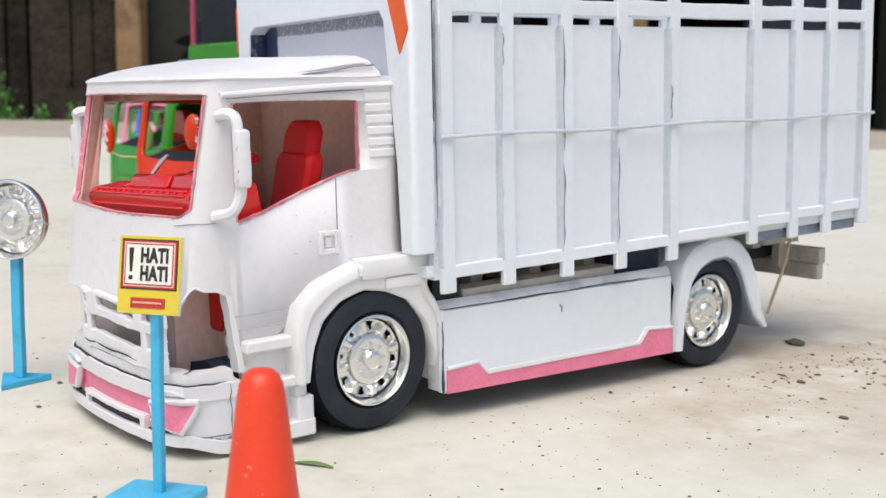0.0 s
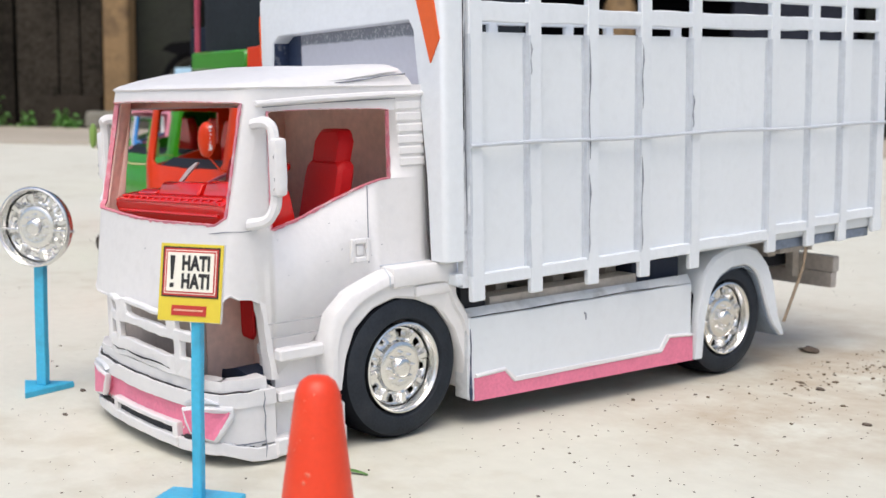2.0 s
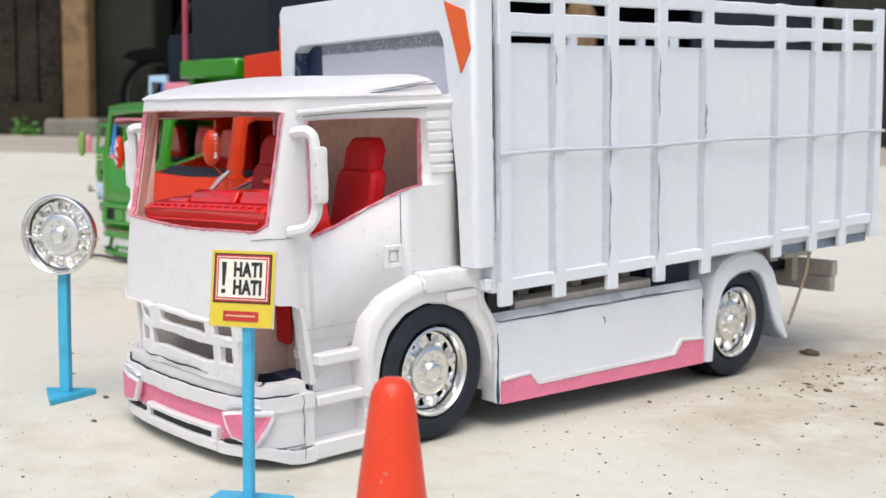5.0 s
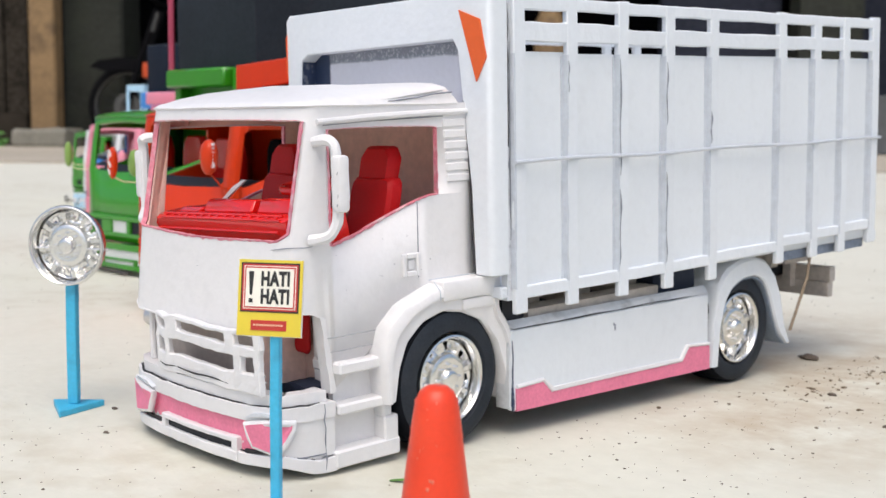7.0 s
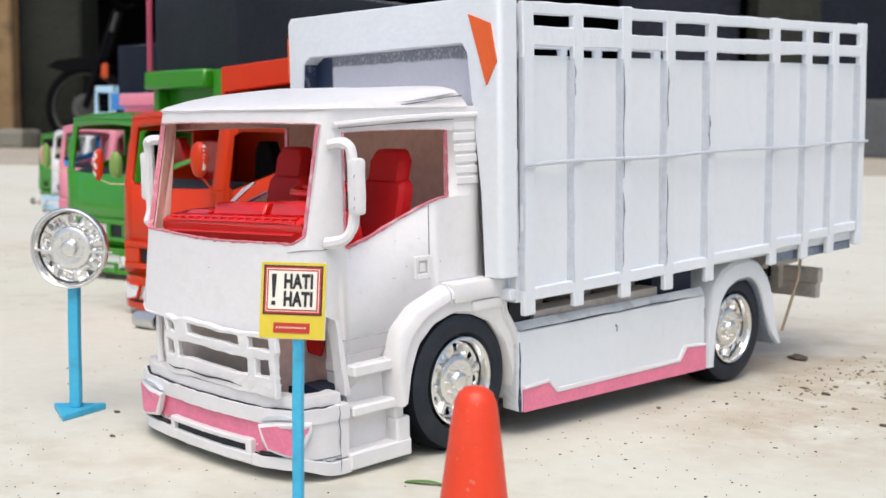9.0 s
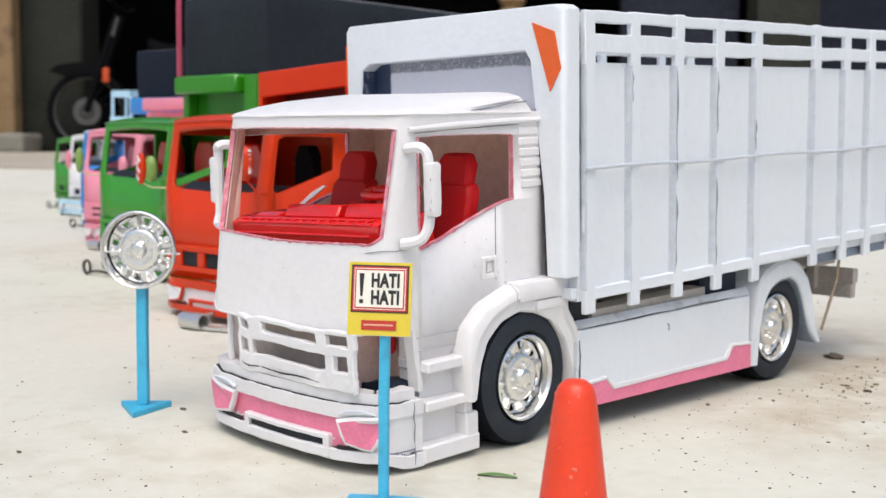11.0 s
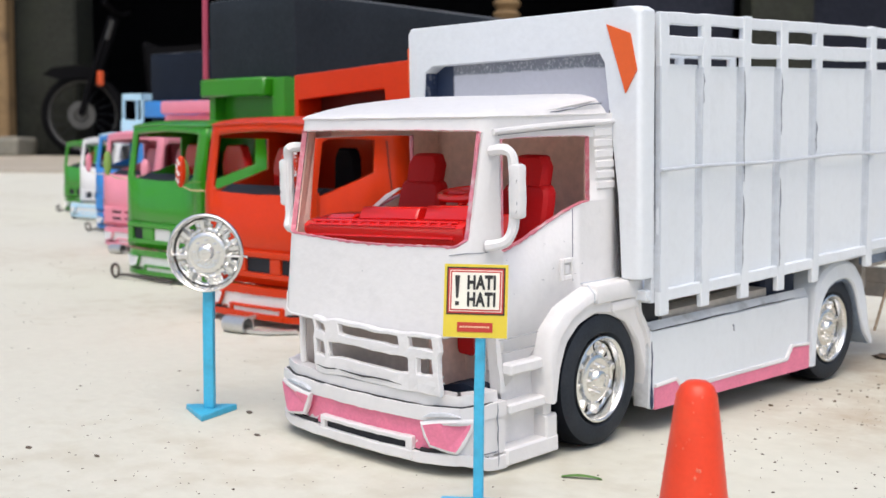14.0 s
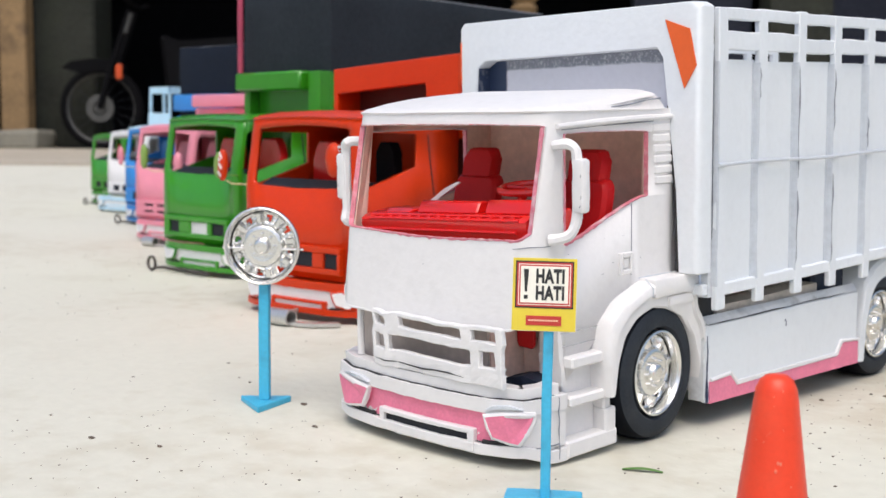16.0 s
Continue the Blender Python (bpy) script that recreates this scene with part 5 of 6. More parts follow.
for p, q in zip(rows, rows[1:]):
    bm.faces.new((p[0], p[1], q[1], q[0]))
    bm.faces.new((p[1], p[2], q[2], q[1]))
tagged(part("grass_blade", bm, LEAF, mods=[("SOLIDIFY", (0.0003, 1))]), "torn green leaf blade on the concrete", "leaf")


# ---- signs and cone ----
def words(text, size, m, mat, parent, name="lettering"):
    cu = bpy.data.curves.new(name, "FONT")
    cu.body, cu.size, cu.extrude, cu.align_x = text, size, 0.00012, "CENTER"
    cu.offset = size * 0.046
    cu.space_character = 1.08
    tmp = new(name, cu)
    me = bpy.data.meshes.new_from_object(tmp.evaluated_get(bpy.context.evaluated_depsgraph_get()))
    bpy.data.objects.remove(tmp)
    me.materials.clear()
    me.materials.append(mat)
    ob = new(name, me)
    ob.parent = parent
    ob.matrix_local = m
    return ob


# warning sign; its face looks along local -y
sign = thing("warning_sign", pose(0.0292, -0.1228, 0, 0, 0, 37), "small yellow warning sign on a blue post", "sign")
part("base", wobble(boxes(((-0.0130, -0.0105, 0), (0.0150, 0.0095, 0.0034)), bevel=0.0004), 0.0003, 120, cuts=1), SIGN_BLUE, sign, "blue board base plate")
part("post", wobble(boxes(((0.0001, -0.0017, 0.003), (0.0036, 0.0017, 0.0665)), bevel=0.0004), 0.0003, 60, cuts=4), SIGN_BLUE, sign, "blue painted post")
face = part("panel", boxes(((-0.0115, -0.0030, 0.0645), (0.0115, -0.0025, 0.0903))), SIGN_YELLOW, sign, "yellow printed panel")
part("panel_back", boxes(((-0.0117, -0.0025, 0.0643), (0.0117, -0.0016, 0.0905))), CAB_WHITE, face)
face.matrix_local = pose(0.0002, 0, 0.0660, -8) @ Matrix.Diagonal((0.985, 1, 1, 1)) @ pose(0, 0, -0.0660)
y, yb = -0.0031, -0.0028
part("black_border", boxes(((-0.0105, y - 0.0001, 0.0725), (0.0105, yb, 0.0893))), SIGN_BLACK, face)
part("red_border", boxes(((-0.0100, y - 0.0002, 0.0730), (0.0100, yb, 0.0888))), SIGN_RED, face)
part("cream_line", boxes(((-0.0094, y - 0.0003, 0.0736), (0.0094, yb, 0.0882))), SIGN_WHITE, face)
part("red_line", boxes(((-0.0091, y - 0.0004, 0.0739), (0.0091, yb, 0.0879))), SIGN_RED, face)
part("white_field", boxes(((-0.0086, y - 0.0005, 0.0744), (0.0086, yb, 0.0874))), SIGN_WHITE, face)
for k, z in enumerate((0.0817, 0.0757)):
    words("HATI", 0.0066, pose(0.0021, y - 0.0006, z, 90) @ Matrix.Diagonal((0.67, 1, 1, 1)), SIGN_BLACK, face)
part("exclamation_mark", prism([(-0.0075, 0.0863), (-0.0057, 0.0863), (-0.0062, 0.0783), (-0.0070, 0.0783)], "y", y - 0.0007, yb, bm=boxes(((-0.0073, y - 0.0007, 0.0757), (-0.0059, yb, 0.0771)))), SIGN_BLACK, face)
part("red_box", boxes(((-0.0064, y - 0.0002, 0.0664), (0.0064, yb, 0.0698))), SIGN_RED, face)
for k in range(11):
    part("text_bar", boxes(((-0.0054 + 0.00099 * k, y - 0.0004, 0.0679), (-0.0054 + 0.00099 * k + 0.00066, yb, 0.0685))), SIGN_CREAM, face)

# a chrome rim on a blue post
stand = thing("rim_sign", pose(-0.1648, -0.1075, 0, 0, 0, 37), "chrome toy wheel rim mounted on a blue post", "sign")
part("base", wobble(prism([(-0.0145, 0.0085), (0.0105, 0.0125), (0.0022, -0.0155)], "z", 0.0, 0.0030, bevel=0.0004), 0.0003, 150), SIGN_BLUE, stand, "blue triangular base")
part("post", wobble(boxes(((-0.0026, 0.0004, 0.003), (0.0026, 0.0042, 0.0612)), bevel=0.0004), 0.0003, 60, cuts=4), SIGN_BLUE, stand, "blue painted post")
disc = part("rim", rim_mesh(0.0191, 0.0050), CHROME, stand, "bright chrome rim", smooth=True, mods=[("SOLIDIFY", (0.0006, -1))])
disc.matrix_local = pose(0, -0.0022, 0.0793, 0, 0, -90)
part("hub", hub_mesh(0.0180), CHROME, disc, smooth=True)
part("pin", tube([(-0.002, -0.0203, -0.0015), (-0.002, 0.0203, -0.0015)], 0.0006), CHROME, disc)

cone = thing("traffic_cone", pose(0.1305, -0.137, 0), "small orange rubber traffic cone with a scuffed rounded tip", "cone")
body = part("body", lathe([(0.0, 0.0134), (0.0006, 0.0140), (0.002, 0.0138), (0.030, 0.0100), (0.058, 0.0065), (0.0625, 0.0058), (0.0650, 0.0047), (0.0664, 0.0030), (0.0668, 0.0)], 40, "z"), CONE, cone, smooth=True)
scuffs = bmesh.new()
rc = random.Random(5)
for _ in range(24):
    z, a = rc.uniform(0.030, 0.064), rc.uniform(-3.6, -0.4)
    r = 0.0138 - (z - 0.002) * 0.1305 if z < 0.058 else 0.0064 - (z - 0.058) * 0.17
    made = bmesh.ops.create_icosphere(scuffs, subdivisions=1, radius=rc.choice((0.0002, 0.0003, 0.0004, 0.0006)))["verts"]
    for v in made:
        v.co = Vector((r * math.cos(a), r * math.sin(a), z)) + Vector((v.co.x, v.co.y, v.co.z * 1.6)) * 0.7
part("scuff_marks", wobble(scuffs, 0.0002, 700), SCUFF, body, "pale scuff marks in the rubber")


# ---- the other toy trucks ----
def plain_front(z):
    return 0.003 if z <= 0.094 else 0.003 + (z - 0.094) * 0.16


def row_truck(m, label, paint, seat, bed_paint=None, bumper_white=True, tarp=None, visor=None, rack=None, bar="tube", mirror=None, pole=None, top=0.2720, recess=None, squares=False, crown=0.190, wide=1.0, span=(-0.0765, 0.0765), rack_paint=None, sides=(1, -1), near_black=False, frame_visor=False, worn=False, roof_sheen=None, lines=False, rack_top=0.1900, reach=0.0, bumper_paint=None):
    """A plainer toy truck of the same build, front at y = 0, middle at x = 0."""
    t = thing("toy_truck", m, label, "toy truck", "row of toy trucks")
    bed_paint = bed_paint or paint
    hw, w = 0.060, wide
    spec = [("side", 0.112, 0.066, 0.1115, 0.1340, 0.1445, False), ("side", 0.0665, 0.066, 0.1104, 0.1340, 0.1445, True), ("side", 0.0438, 0.055, 0.1035, 0.1345, 0.1442, True),
            ("side", 0.0190, 0.040, 0.0962, 0.1345, 0.1438, True), ("side", 0.0120, 0.038, 0.0945, 0.1340, 0.1436, True), ("side", 0.0088, 0.036, 0.0980, 0.1330, 0.1435, False), ("arc", 0, 0.03, 0.096, 0.1340, 0.1434, False), ("arc", 45, 0.03, 0.096, 0.1350, 0.1434, False),
            ("arc", 85, 0.03, 0.096, 0.1360, 0.1434, False), ("front", 0.0490, 0.03, 0.0990, 0.1368, 0.1434, True), ("front", 0.0455, 0.03, 0.0955, 0.1372, 0.1436, True), ("front", 0.032, 0.03, 0.0948, 0.1386, 0.1440, True), ("front", 0.018, 0.03, 0.0945, 0.1392, 0.1444, True), ("front", 0.0, 0.03, 0.0940, 0.1398, 0.1446, True)]
    c = cab_columns(spec, 0.0, hw, 0.0045, plain_front, 0.002)
    cab = part("cab", cab_skin(c), paint, t, smooth=True, mods=[("SOLIDIFY", (0.0032, -1))])
    part("roof", cab_roof(c, [(0.0, 0.1445, 0.0, 0.0), (-0.001, 0.1458, 0.0, 0.0), (0.003, 0.1478, 0.001, 0.0), (0.014, 0.1502, 0.001, 0.0), (0.026, 0.1508, 0.001, 0.0)], 0.112, 1.0), roof_sheen or paint, t, smooth=True)
    part("cab_back", boxes(((-0.0565, 0.108, 0.05), (0.0565, 0.111, 0.1440))), paint, t)
    part("dashboard", prism([(0.012, 0.084), (0.012, 0.094), (0.024, 0.100), (0.036, 0.099), (0.040, 0.084)], "x", -0.052, 0.052), BLACK, t, "dark dashboard")
    for sx in (-0.031, 0.031):
        thin = 0.60 if near_black and sx > 0 else 1.0
        part("seat", prism([(sx + a * thin, z) for a, z in ((-0.017, 0.075), (-0.0175, 0.112), (-0.012, 0.120), (-0.011, 0.128), (0.011, 0.128), (0.012, 0.120), (0.0175, 0.112), (0.017, 0.075))], "y", 0.062, 0.072, bevel=0.0015), SEAT_BLACK if near_black and sx > 0 else seat, t, smooth=True)
    for s in (1, -1):
        part("door_seam", tube([(s * 0.0601, 0.0775, 0.1335), (s * 0.0601, 0.0800, 0.1150), (s * 0.0601, 0.0850, 0.0890)], 0.0007, sides=5), DEEP if paint is ORANGE_T else BLACK, t)
    # grille with dark slots between bars
    spans = [(-0.0417, -0.0252, BLACK), (-0.0080, 0.0190, CAB_WHITE), (0.0253, 0.0450, BLACK)] if squares else [(-0.0320, -0.0128, BLACK), (-0.0048, 0.0218, BLACK), (0.0330, 0.0470, BLACK)]
    for a, b, m_slot in spans:
        part("grille_slot", boxes(((a, 0.0005, 0.0385), (b, 0.005, 0.0495))), m_slot, t)
        if lines:
            part("grille_bar", boxes(((a - 0.001, -0.0018, 0.0415), (b + 0.001, 0.0006, 0.0465))), paint, t)
    edges = [(-0.0500, spans[0][0])] + [(p[1], q[0]) for p, q in zip(spans, spans[1:])] + [(spans[-1][1], 0.0500)]
    part("grille_frame", boxes(((-0.050, -0.0020, 0.0495), (0.050, 0.005, 0.0540)), ((-0.050, -0.0020, 0.0345), (0.050, 0.005, 0.0385)), *[((a, -0.0018, 0.0385), (b, 0.005, 0.0495)) for a, b in edges], bevel=0.0006), paint, t)
    # bumper
    bump = front_bumper(t, bumper_paint or paint, CAB_WHITE if bumper_white else paint, CAB_WHITE if bumper_white else BLACK, Matrix.Translation((-CC, 0.1000 - reach, -0.0035)))
    bump["label"] = "low painted front bumper with lamp panels"
    if bar == "tube":
        pipe = lathe([(-0.0100, 0.0048), (-0.0100, 0.0060), (0.0100, 0.0060), (0.0100, 0.0048), (-0.0060, 0.0048), (-0.0060, 0.0)], 24)
        pipe.transform(pose(0.0210, -0.0300, 0.0062, 0, 0, 6))
        part("silver_pipe", pipe, SILVER, bump, "short silver pipe lying under the bumper", smooth=True)
        part("bracket_plate", prism([(0.029, -0.0310), (0.047, -0.0250), (0.059, -0.0090), (0.053, -0.0050), (0.041, -0.0200), (0.027, -0.0250)], "z", 0.0010, 0.0035), SILVER, bump)
        part("bracket_plate", tube([(0.013, -0.0250, 0.006), (0.011, -0.0060, 0.0075)], 0.0016), SILVER, bump)
    else:
        part("tow_ring", tube([(-0.052 + 0.0062 * math.cos(a), -0.0145, 0.0078 + 0.0062 * math.sin(a)) for a in [k * math.tau / 16 for k in range(16)]], 0.0014, closed=True), RUST, bump, "thin metal ring at the bumper's corner", smooth=True)
        part("tow_wire", tube([(-0.047, -0.0145, 0.004), (-0.035, -0.0125, 0.005), (-0.010, -0.0085, 0.004), (0.030, -0.0075, 0.003)], 0.0013), RUST, bump, smooth=True)
    for s in (1, -1):
        if mirror and s in sides:
            mx, my, mz, mr, mh = (0.0590, -0.0150, 0.1160 if worn else 0.1040, 0.0068, 0.0118) if s > 0 else (-0.0635, -0.0140, 0.1095, 0.0042, 0.0118)
            oval = bmesh.new()
            bmesh.ops.create_uvsphere(oval, u_segments=20, v_segments=12, radius=1.0)
            for v in oval.verts:
                flat = math.copysign(abs(v.co.z) ** 0.8, v.co.z)
                v.co = Vector((mx + mr * v.co.x, my + 0.8 * mr * v.co.y, mz + mh * flat))
            glass = part("wing_mirror", wobble(oval, 0.0005, 140), mirror, t, "rounded toy mirror", smooth=True)
            part("bracket", tube([(s * 0.0575, 0.008, 0.0945), (s * 0.0620, -0.006, 0.0952), (mx, my + 0.001, mz - mh + 0.001)], 0.0006, sides=6), CREAM if s < 0 else mirror, glass, smooth=True)
            if worn and s < 0:
                chips = bmesh.new()
                rw = random.Random(8)
                for k in (0, 1, 2, 4, 5, 7, 8):
                    z = mz + 0.0078 - 0.0019 * k
                    u = 0.0017 * math.sin(k * 1.6)
                    made = bmesh.ops.create_icosphere(chips, subdivisions=1, radius=1.0)["verts"]
                    deep = 0.8 * mr * math.sqrt(max(0.05, 1 - (u / mr) ** 2 - (abs(z - mz) / mh) ** 2.5))
                    for v in made:
                        v.co = Vector((mx + u + v.co.x * rw.uniform(0.0008, 0.0016), my - deep + v.co.y * 0.0006, z + v.co.z * 0.0021))
                part("white_patch", ragged(chips, 0.0005, 300, 0.003), CAB_WHITE, glass, "white patches on the mirror's face")
            elif worn:
                chips = bmesh.new()
                for k in range(7):
                    a = 0.5 + 0.17 * k
                    block(chips, (mx + mr * 0.80, my - 0.0018, mz + 0.0085 - 0.0024 * k - 0.0006), (mx + mr * 0.98, my - 0.0002, mz + 0.0085 - 0.0024 * k + 0.0008 * math.sin(a * 5) + 0.0006))
                part("white_patch", ragged(chips, 0.0005, 400, 0.002), CAB_WHITE, glass, "chipped white edge")
        wheel(t, s * 0.060, 0.080, 0.031, s, 0.031)
        wheel(t, s * 0.060, 0.292, 0.031, s, 0.031)
        lo, hi = sorted((s * 0.052, s * 0.0645))
        part("wheel_arch", prism([(0.040, 0.03), (0.044, 0.055), (0.060, 0.068), (0.098, 0.070), (0.112, 0.064), (0.118, 0.02), (0.112, 0.02), (0.106, 0.050), (0.094, 0.060), (0.068, 0.060), (0.052, 0.048), (0.047, 0.03)], "x", lo, hi), paint, t)
    # bed
    b = new("cargo_bed")
    b.parent = t
    part("bed_floor", boxes(((-0.075 * w, 0.117, 0.060), (0.075 * w, 0.42, 0.066))), bed_paint, b)
    for s in (1, -1):
        lo, hi = sorted((s * 0.072 * w, s * 0.0755 * w))
        part("bed_side", boxes(((lo, 0.117, 0.066), (hi, 0.42, min(0.150, crown - 0.02)))), bed_paint, b)
        for k in range(8):
            lo2, hi2 = sorted((s * 0.0755 * w, s * (0.0755 * w + 0.003)))
            part("post", boxes(((lo2, 0.119 + k * 0.043, 0.058), (hi2, 0.126 + k * 0.043, crown))), bed_paint, b)
        for z in (crown - 0.022, crown - 0.006):
            part("rail", boxes(((lo, 0.117, z), (hi, 0.42, z + 0.007))), bed_paint, b)
    front = [(-0.0755, 0.075), (-0.0755, crown), (0.0755, crown), (0.0755, 0.075), (0.0715, 0.075), (0.0700, crown - 0.019), (-0.0700, crown - 0.019), (-0.0715, 0.075)]
    part("front_board", prism([(x * w, z) for x, z in front], "y", 0.1130, 0.1180), bed_paint, b)
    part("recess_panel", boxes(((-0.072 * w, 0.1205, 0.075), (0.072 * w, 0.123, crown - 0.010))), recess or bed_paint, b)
    if visor:
        part("visor_box", wobble(boxes(((-0.0575, 0.0885, 0.1745), (0.0440, 0.1135, 0.1925)), bevel=0.002), 0.0004, 60), bed_paint, b, "boxed sun visor over the cab", smooth=True)
        part("visor_back", boxes(((-0.0520, 0.1090, 0.146), (0.0645, 0.1135, 0.1920)), bevel=0.0006), bed_paint, b)
        part("visor_post", boxes(((0.0470, 0.0960, 0.146), (0.0645, 0.1092, 0.1920)), bevel=0.0008), bed_paint, b)
        part("visor_post", boxes(((-0.0520, 0.0960, 0.146), (-0.0430, 0.1092, 0.1750)), bevel=0.0008), bed_paint, b)
    if frame_visor:
        tilted = [(-0.0575, 0.1440), (-0.0575, 0.1850), (0.0755, 0.1930), (0.0755, 0.1440), (0.0455, 0.1440), (0.0425, 0.1722), (-0.0530, 0.1655), (-0.0530, 0.1440)]
        part("visor_frame", prism(tilted, "y", 0.0930, 0.0980), bed_paint, b, "open framed visor over the cab", mods=[("BEVEL", (0.0007, 1))])
        part("visor_top", prism([(-0.0575, 0.1825), (0.0755, 0.1905), (0.0755, 0.1930), (-0.0575, 0.1850)], "y", 0.0980, 0.125), bed_paint, b)
        for x0 in (-0.0575, 0.0725):
            part("visor_side", boxes(((x0, 0.0980, 0.1440), (x0 + 0.003, 0.125, 0.1820 if x0 < 0 else 0.1900))), bed_paint, b)
        part("visor_inside", boxes(((-0.0545, 0.1200, 0.1440), (0.0725, 0.1240, 0.1815))), recess, b, "board inside the visor, dark red for shade")
    if tarp:
        part("tarpaulin", wobble(boxes(((span[0], 0.112, crown - 0.010), (span[1], 0.44, top)), bevel=0.003, segs=2), 0.0012, 18, cuts=5), tarp, b, "dark tarpaulin over the load", smooth=True)
        ridge = [(span[0] + 0.002, 0.4380, top), (span[0] + 0.002, 0.1135, top), (span[1] - 0.002, 0.1135, top), (span[1] - 0.002, 0.4380, top)]
        part("piping", wobble(tube(ridge, 0.0010, sides=6), 0.0006, 40), EDGE_GREY, b, "pale worn edge of the tarpaulin", smooth=True)
        if pole:
            part("pole", tube([(-0.0550, 0.0945, 0.192), (-0.0550, 0.0945, 0.274)], 0.0030), pole, b, smooth=True)
    if rack == "frame":
        a, c, y0, y1 = -0.0540, 0.0060, 0.098, 0.128
        tint = rack_paint or paint
        for p, q in (((a, y0), (a, y1)), ((c, y0), (c, y1)), ((a, y0), (c, y0)), ((a, y1), (c, y1))):
            part("rack_rail", boxes(((p[0] - 0.002, p[1] - 0.002, 0.2200), (q[0] + 0.002, q[1] + 0.002, 0.2320))), tint, t)
        for p in ((a, y0), (c, y0), (a, y1), (c, y1)):
            part("rack_leg", boxes(((p[0] - 0.0024, p[1] - 0.002, 0.150), (p[0] + 0.0024, p[1] + 0.002, 0.2205))), tint, t)
        part("rack_board", boxes(((a - 0.004, y0 - 0.004, 0.146), (c + 0.004, y0 - 0.001, 0.1830)), bevel=0.0006), tint, t, "pale blue board below the rack")
    elif rack:
        part("roof_box", wobble(boxes(((-0.0660, 0.098, 0.1735), (0.0700, 0.125, rack_top)), bevel=0.003, segs=2), 0.0005, 50), rack, t, "boxed visor of the bed over the cab roof", smooth=True)
    part("chassis", boxes(((-0.030, 0.02, 0.036), (-0.02, 0.42, 0.058)), ((0.02, 0.02, 0.036), (0.030, 0.42, 0.058))), BLACK, t)
    return t


CREAM = material("cream_paint", (0.68, 0.62, 0.38), 0.5, vary=0.1)
OLIVE = material("olive_green_paint", (0.20, 0.32, 0.07), 0.45, vary=0.12)
ORANGE_T = material("orange_toy_paint", (0.58, 0.036, 0.0025), 0.36, vary=0.07, big=40, small=500, bump=0.15, coat=0.12)
GREEN_T = material("green_toy_paint", (0.032, 0.245, 0.008), 0.30, vary=0.08, big=40, small=500, bump=0.15, coat=0.35)
PINK_T = material("pale_pink_toy_paint", (0.74, 0.26, 0.34), 0.45, vary=0.08, big=40, small=500, bump=0.15)
BLUE_T = material("blue_toy_paint", (0.03, 0.22, 0.58), 0.45, vary=0.08, big=40, small=500, bump=0.15)
SKY_T = material("pale_blue_toy_paint", (0.46, 0.68, 0.82), 0.45, vary=0.08, big=40, small=500, bump=0.15)
TARP = material("dark_tarpaulin", (0.024, 0.029, 0.036), 0.55, vary=0.25, big=12, small=300, bump=0.2)
NAVY = material("navy_tarpaulin", (0.012, 0.016, 0.026), 0.6, vary=0.25, big=12, small=300, bump=0.2)
matt(TARP, NAVY)
EDGE_GREY = material("worn_tarpaulin_edge", (0.16, 0.17, 0.19), 0.7, vary=0.3, big=60, small=400)
SEAT_BLACK = material("black_seat", (0.006, 0.005, 0.006), 0.8, vary=0.2)
matt(SEAT_BLACK)
MAROON = material("dark_pink_pole", (0.40, 0.05, 0.10), 0.5, vary=0.15)

for m, level in ((ORANGE_T, 0.25), (GREEN_T, 0.45)):
    m.node_tree.nodes["Principled BSDF"].inputs["Specular IOR Level"].default_value = level
# Dark red puts recess shade into the boards' colour; door seams share it.
DEEP = material("recess_shade_and_seam_red", (0.10, 0.012, 0.008), 0.6, vary=0.2)
def sized(k):
    return Matrix.Diagonal((k, k, k, 1))


row_truck(pose(-0.3790, 0.0696, 0, 0, 0, 4.5), "orange toy truck with a framed visor over its cab", ORANGE_T, RED, mirror=ORANGE_T, recess=DEEP, near_black=True, crown=0.150, frame_visor=True, worn=True)
row_truck(pose(-0.6430, 0.1527, 0, 0, 0, 3.1) @ sized(1.004), "green toy truck with a dark tarpaulin load", GREEN_T, RED, tarp=TARP, visor=True, squares=True, pole=MAROON, mirror=OLIVE, bar="ring", recess=GREEN_T, wide=0.84, span=(-0.0720, 0.0615))
row_truck(pose(-0.9310, 0.2830, 0, 0, 0, 5) @ sized(0.95), "pale pink toy truck with a boxed visor", PINK_T, PINK_T, rack=PINK_T, mirror=PINK_T, crown=0.172, lines=True, recess=DEEP)
# Pale roof colour stands in for sky reflected in glossy blue paint.
row_truck(pose(-1.1800, 0.4050, 0, 0, 0, 5) @ sized(0.95), "blue toy truck with sky sheen painted on its roof and a navy tarpaulin", BLUE_T, BLUE_T, tarp=NAVY, rack=BLUE_T, rack_top=0.1985, bar="ring", top=0.2720, crown=0.165, span=(-0.0660, 0.1250), roof_sheen=SKY_T)
row_truck(pose(-1.4430, 0.5150, 0, 0, 0, 5) @ sized(0.90), "white toy truck with a pale blue rack and bumper", CAB_WHITE, CAB_WHITE, rack="frame", rack_paint=SKY_T, bar="ring", crown=0.150, bumper_paint=SKY_T, reach=0.022)
row_truck(pose(-1.6220, 0.5750, 0, 0, 0, 5) @ sized(0.86), "small green toy truck at the end of the row", GREEN_T, RED, bed_paint=CAB_WHITE, bar="ring", crown=0.150)


# ---- house front ----
HOUSE = pose(0.34 - 0.72 * 8.3, -0.35 + 0.69 * 8.3, 0, 0, 0, 46.2)
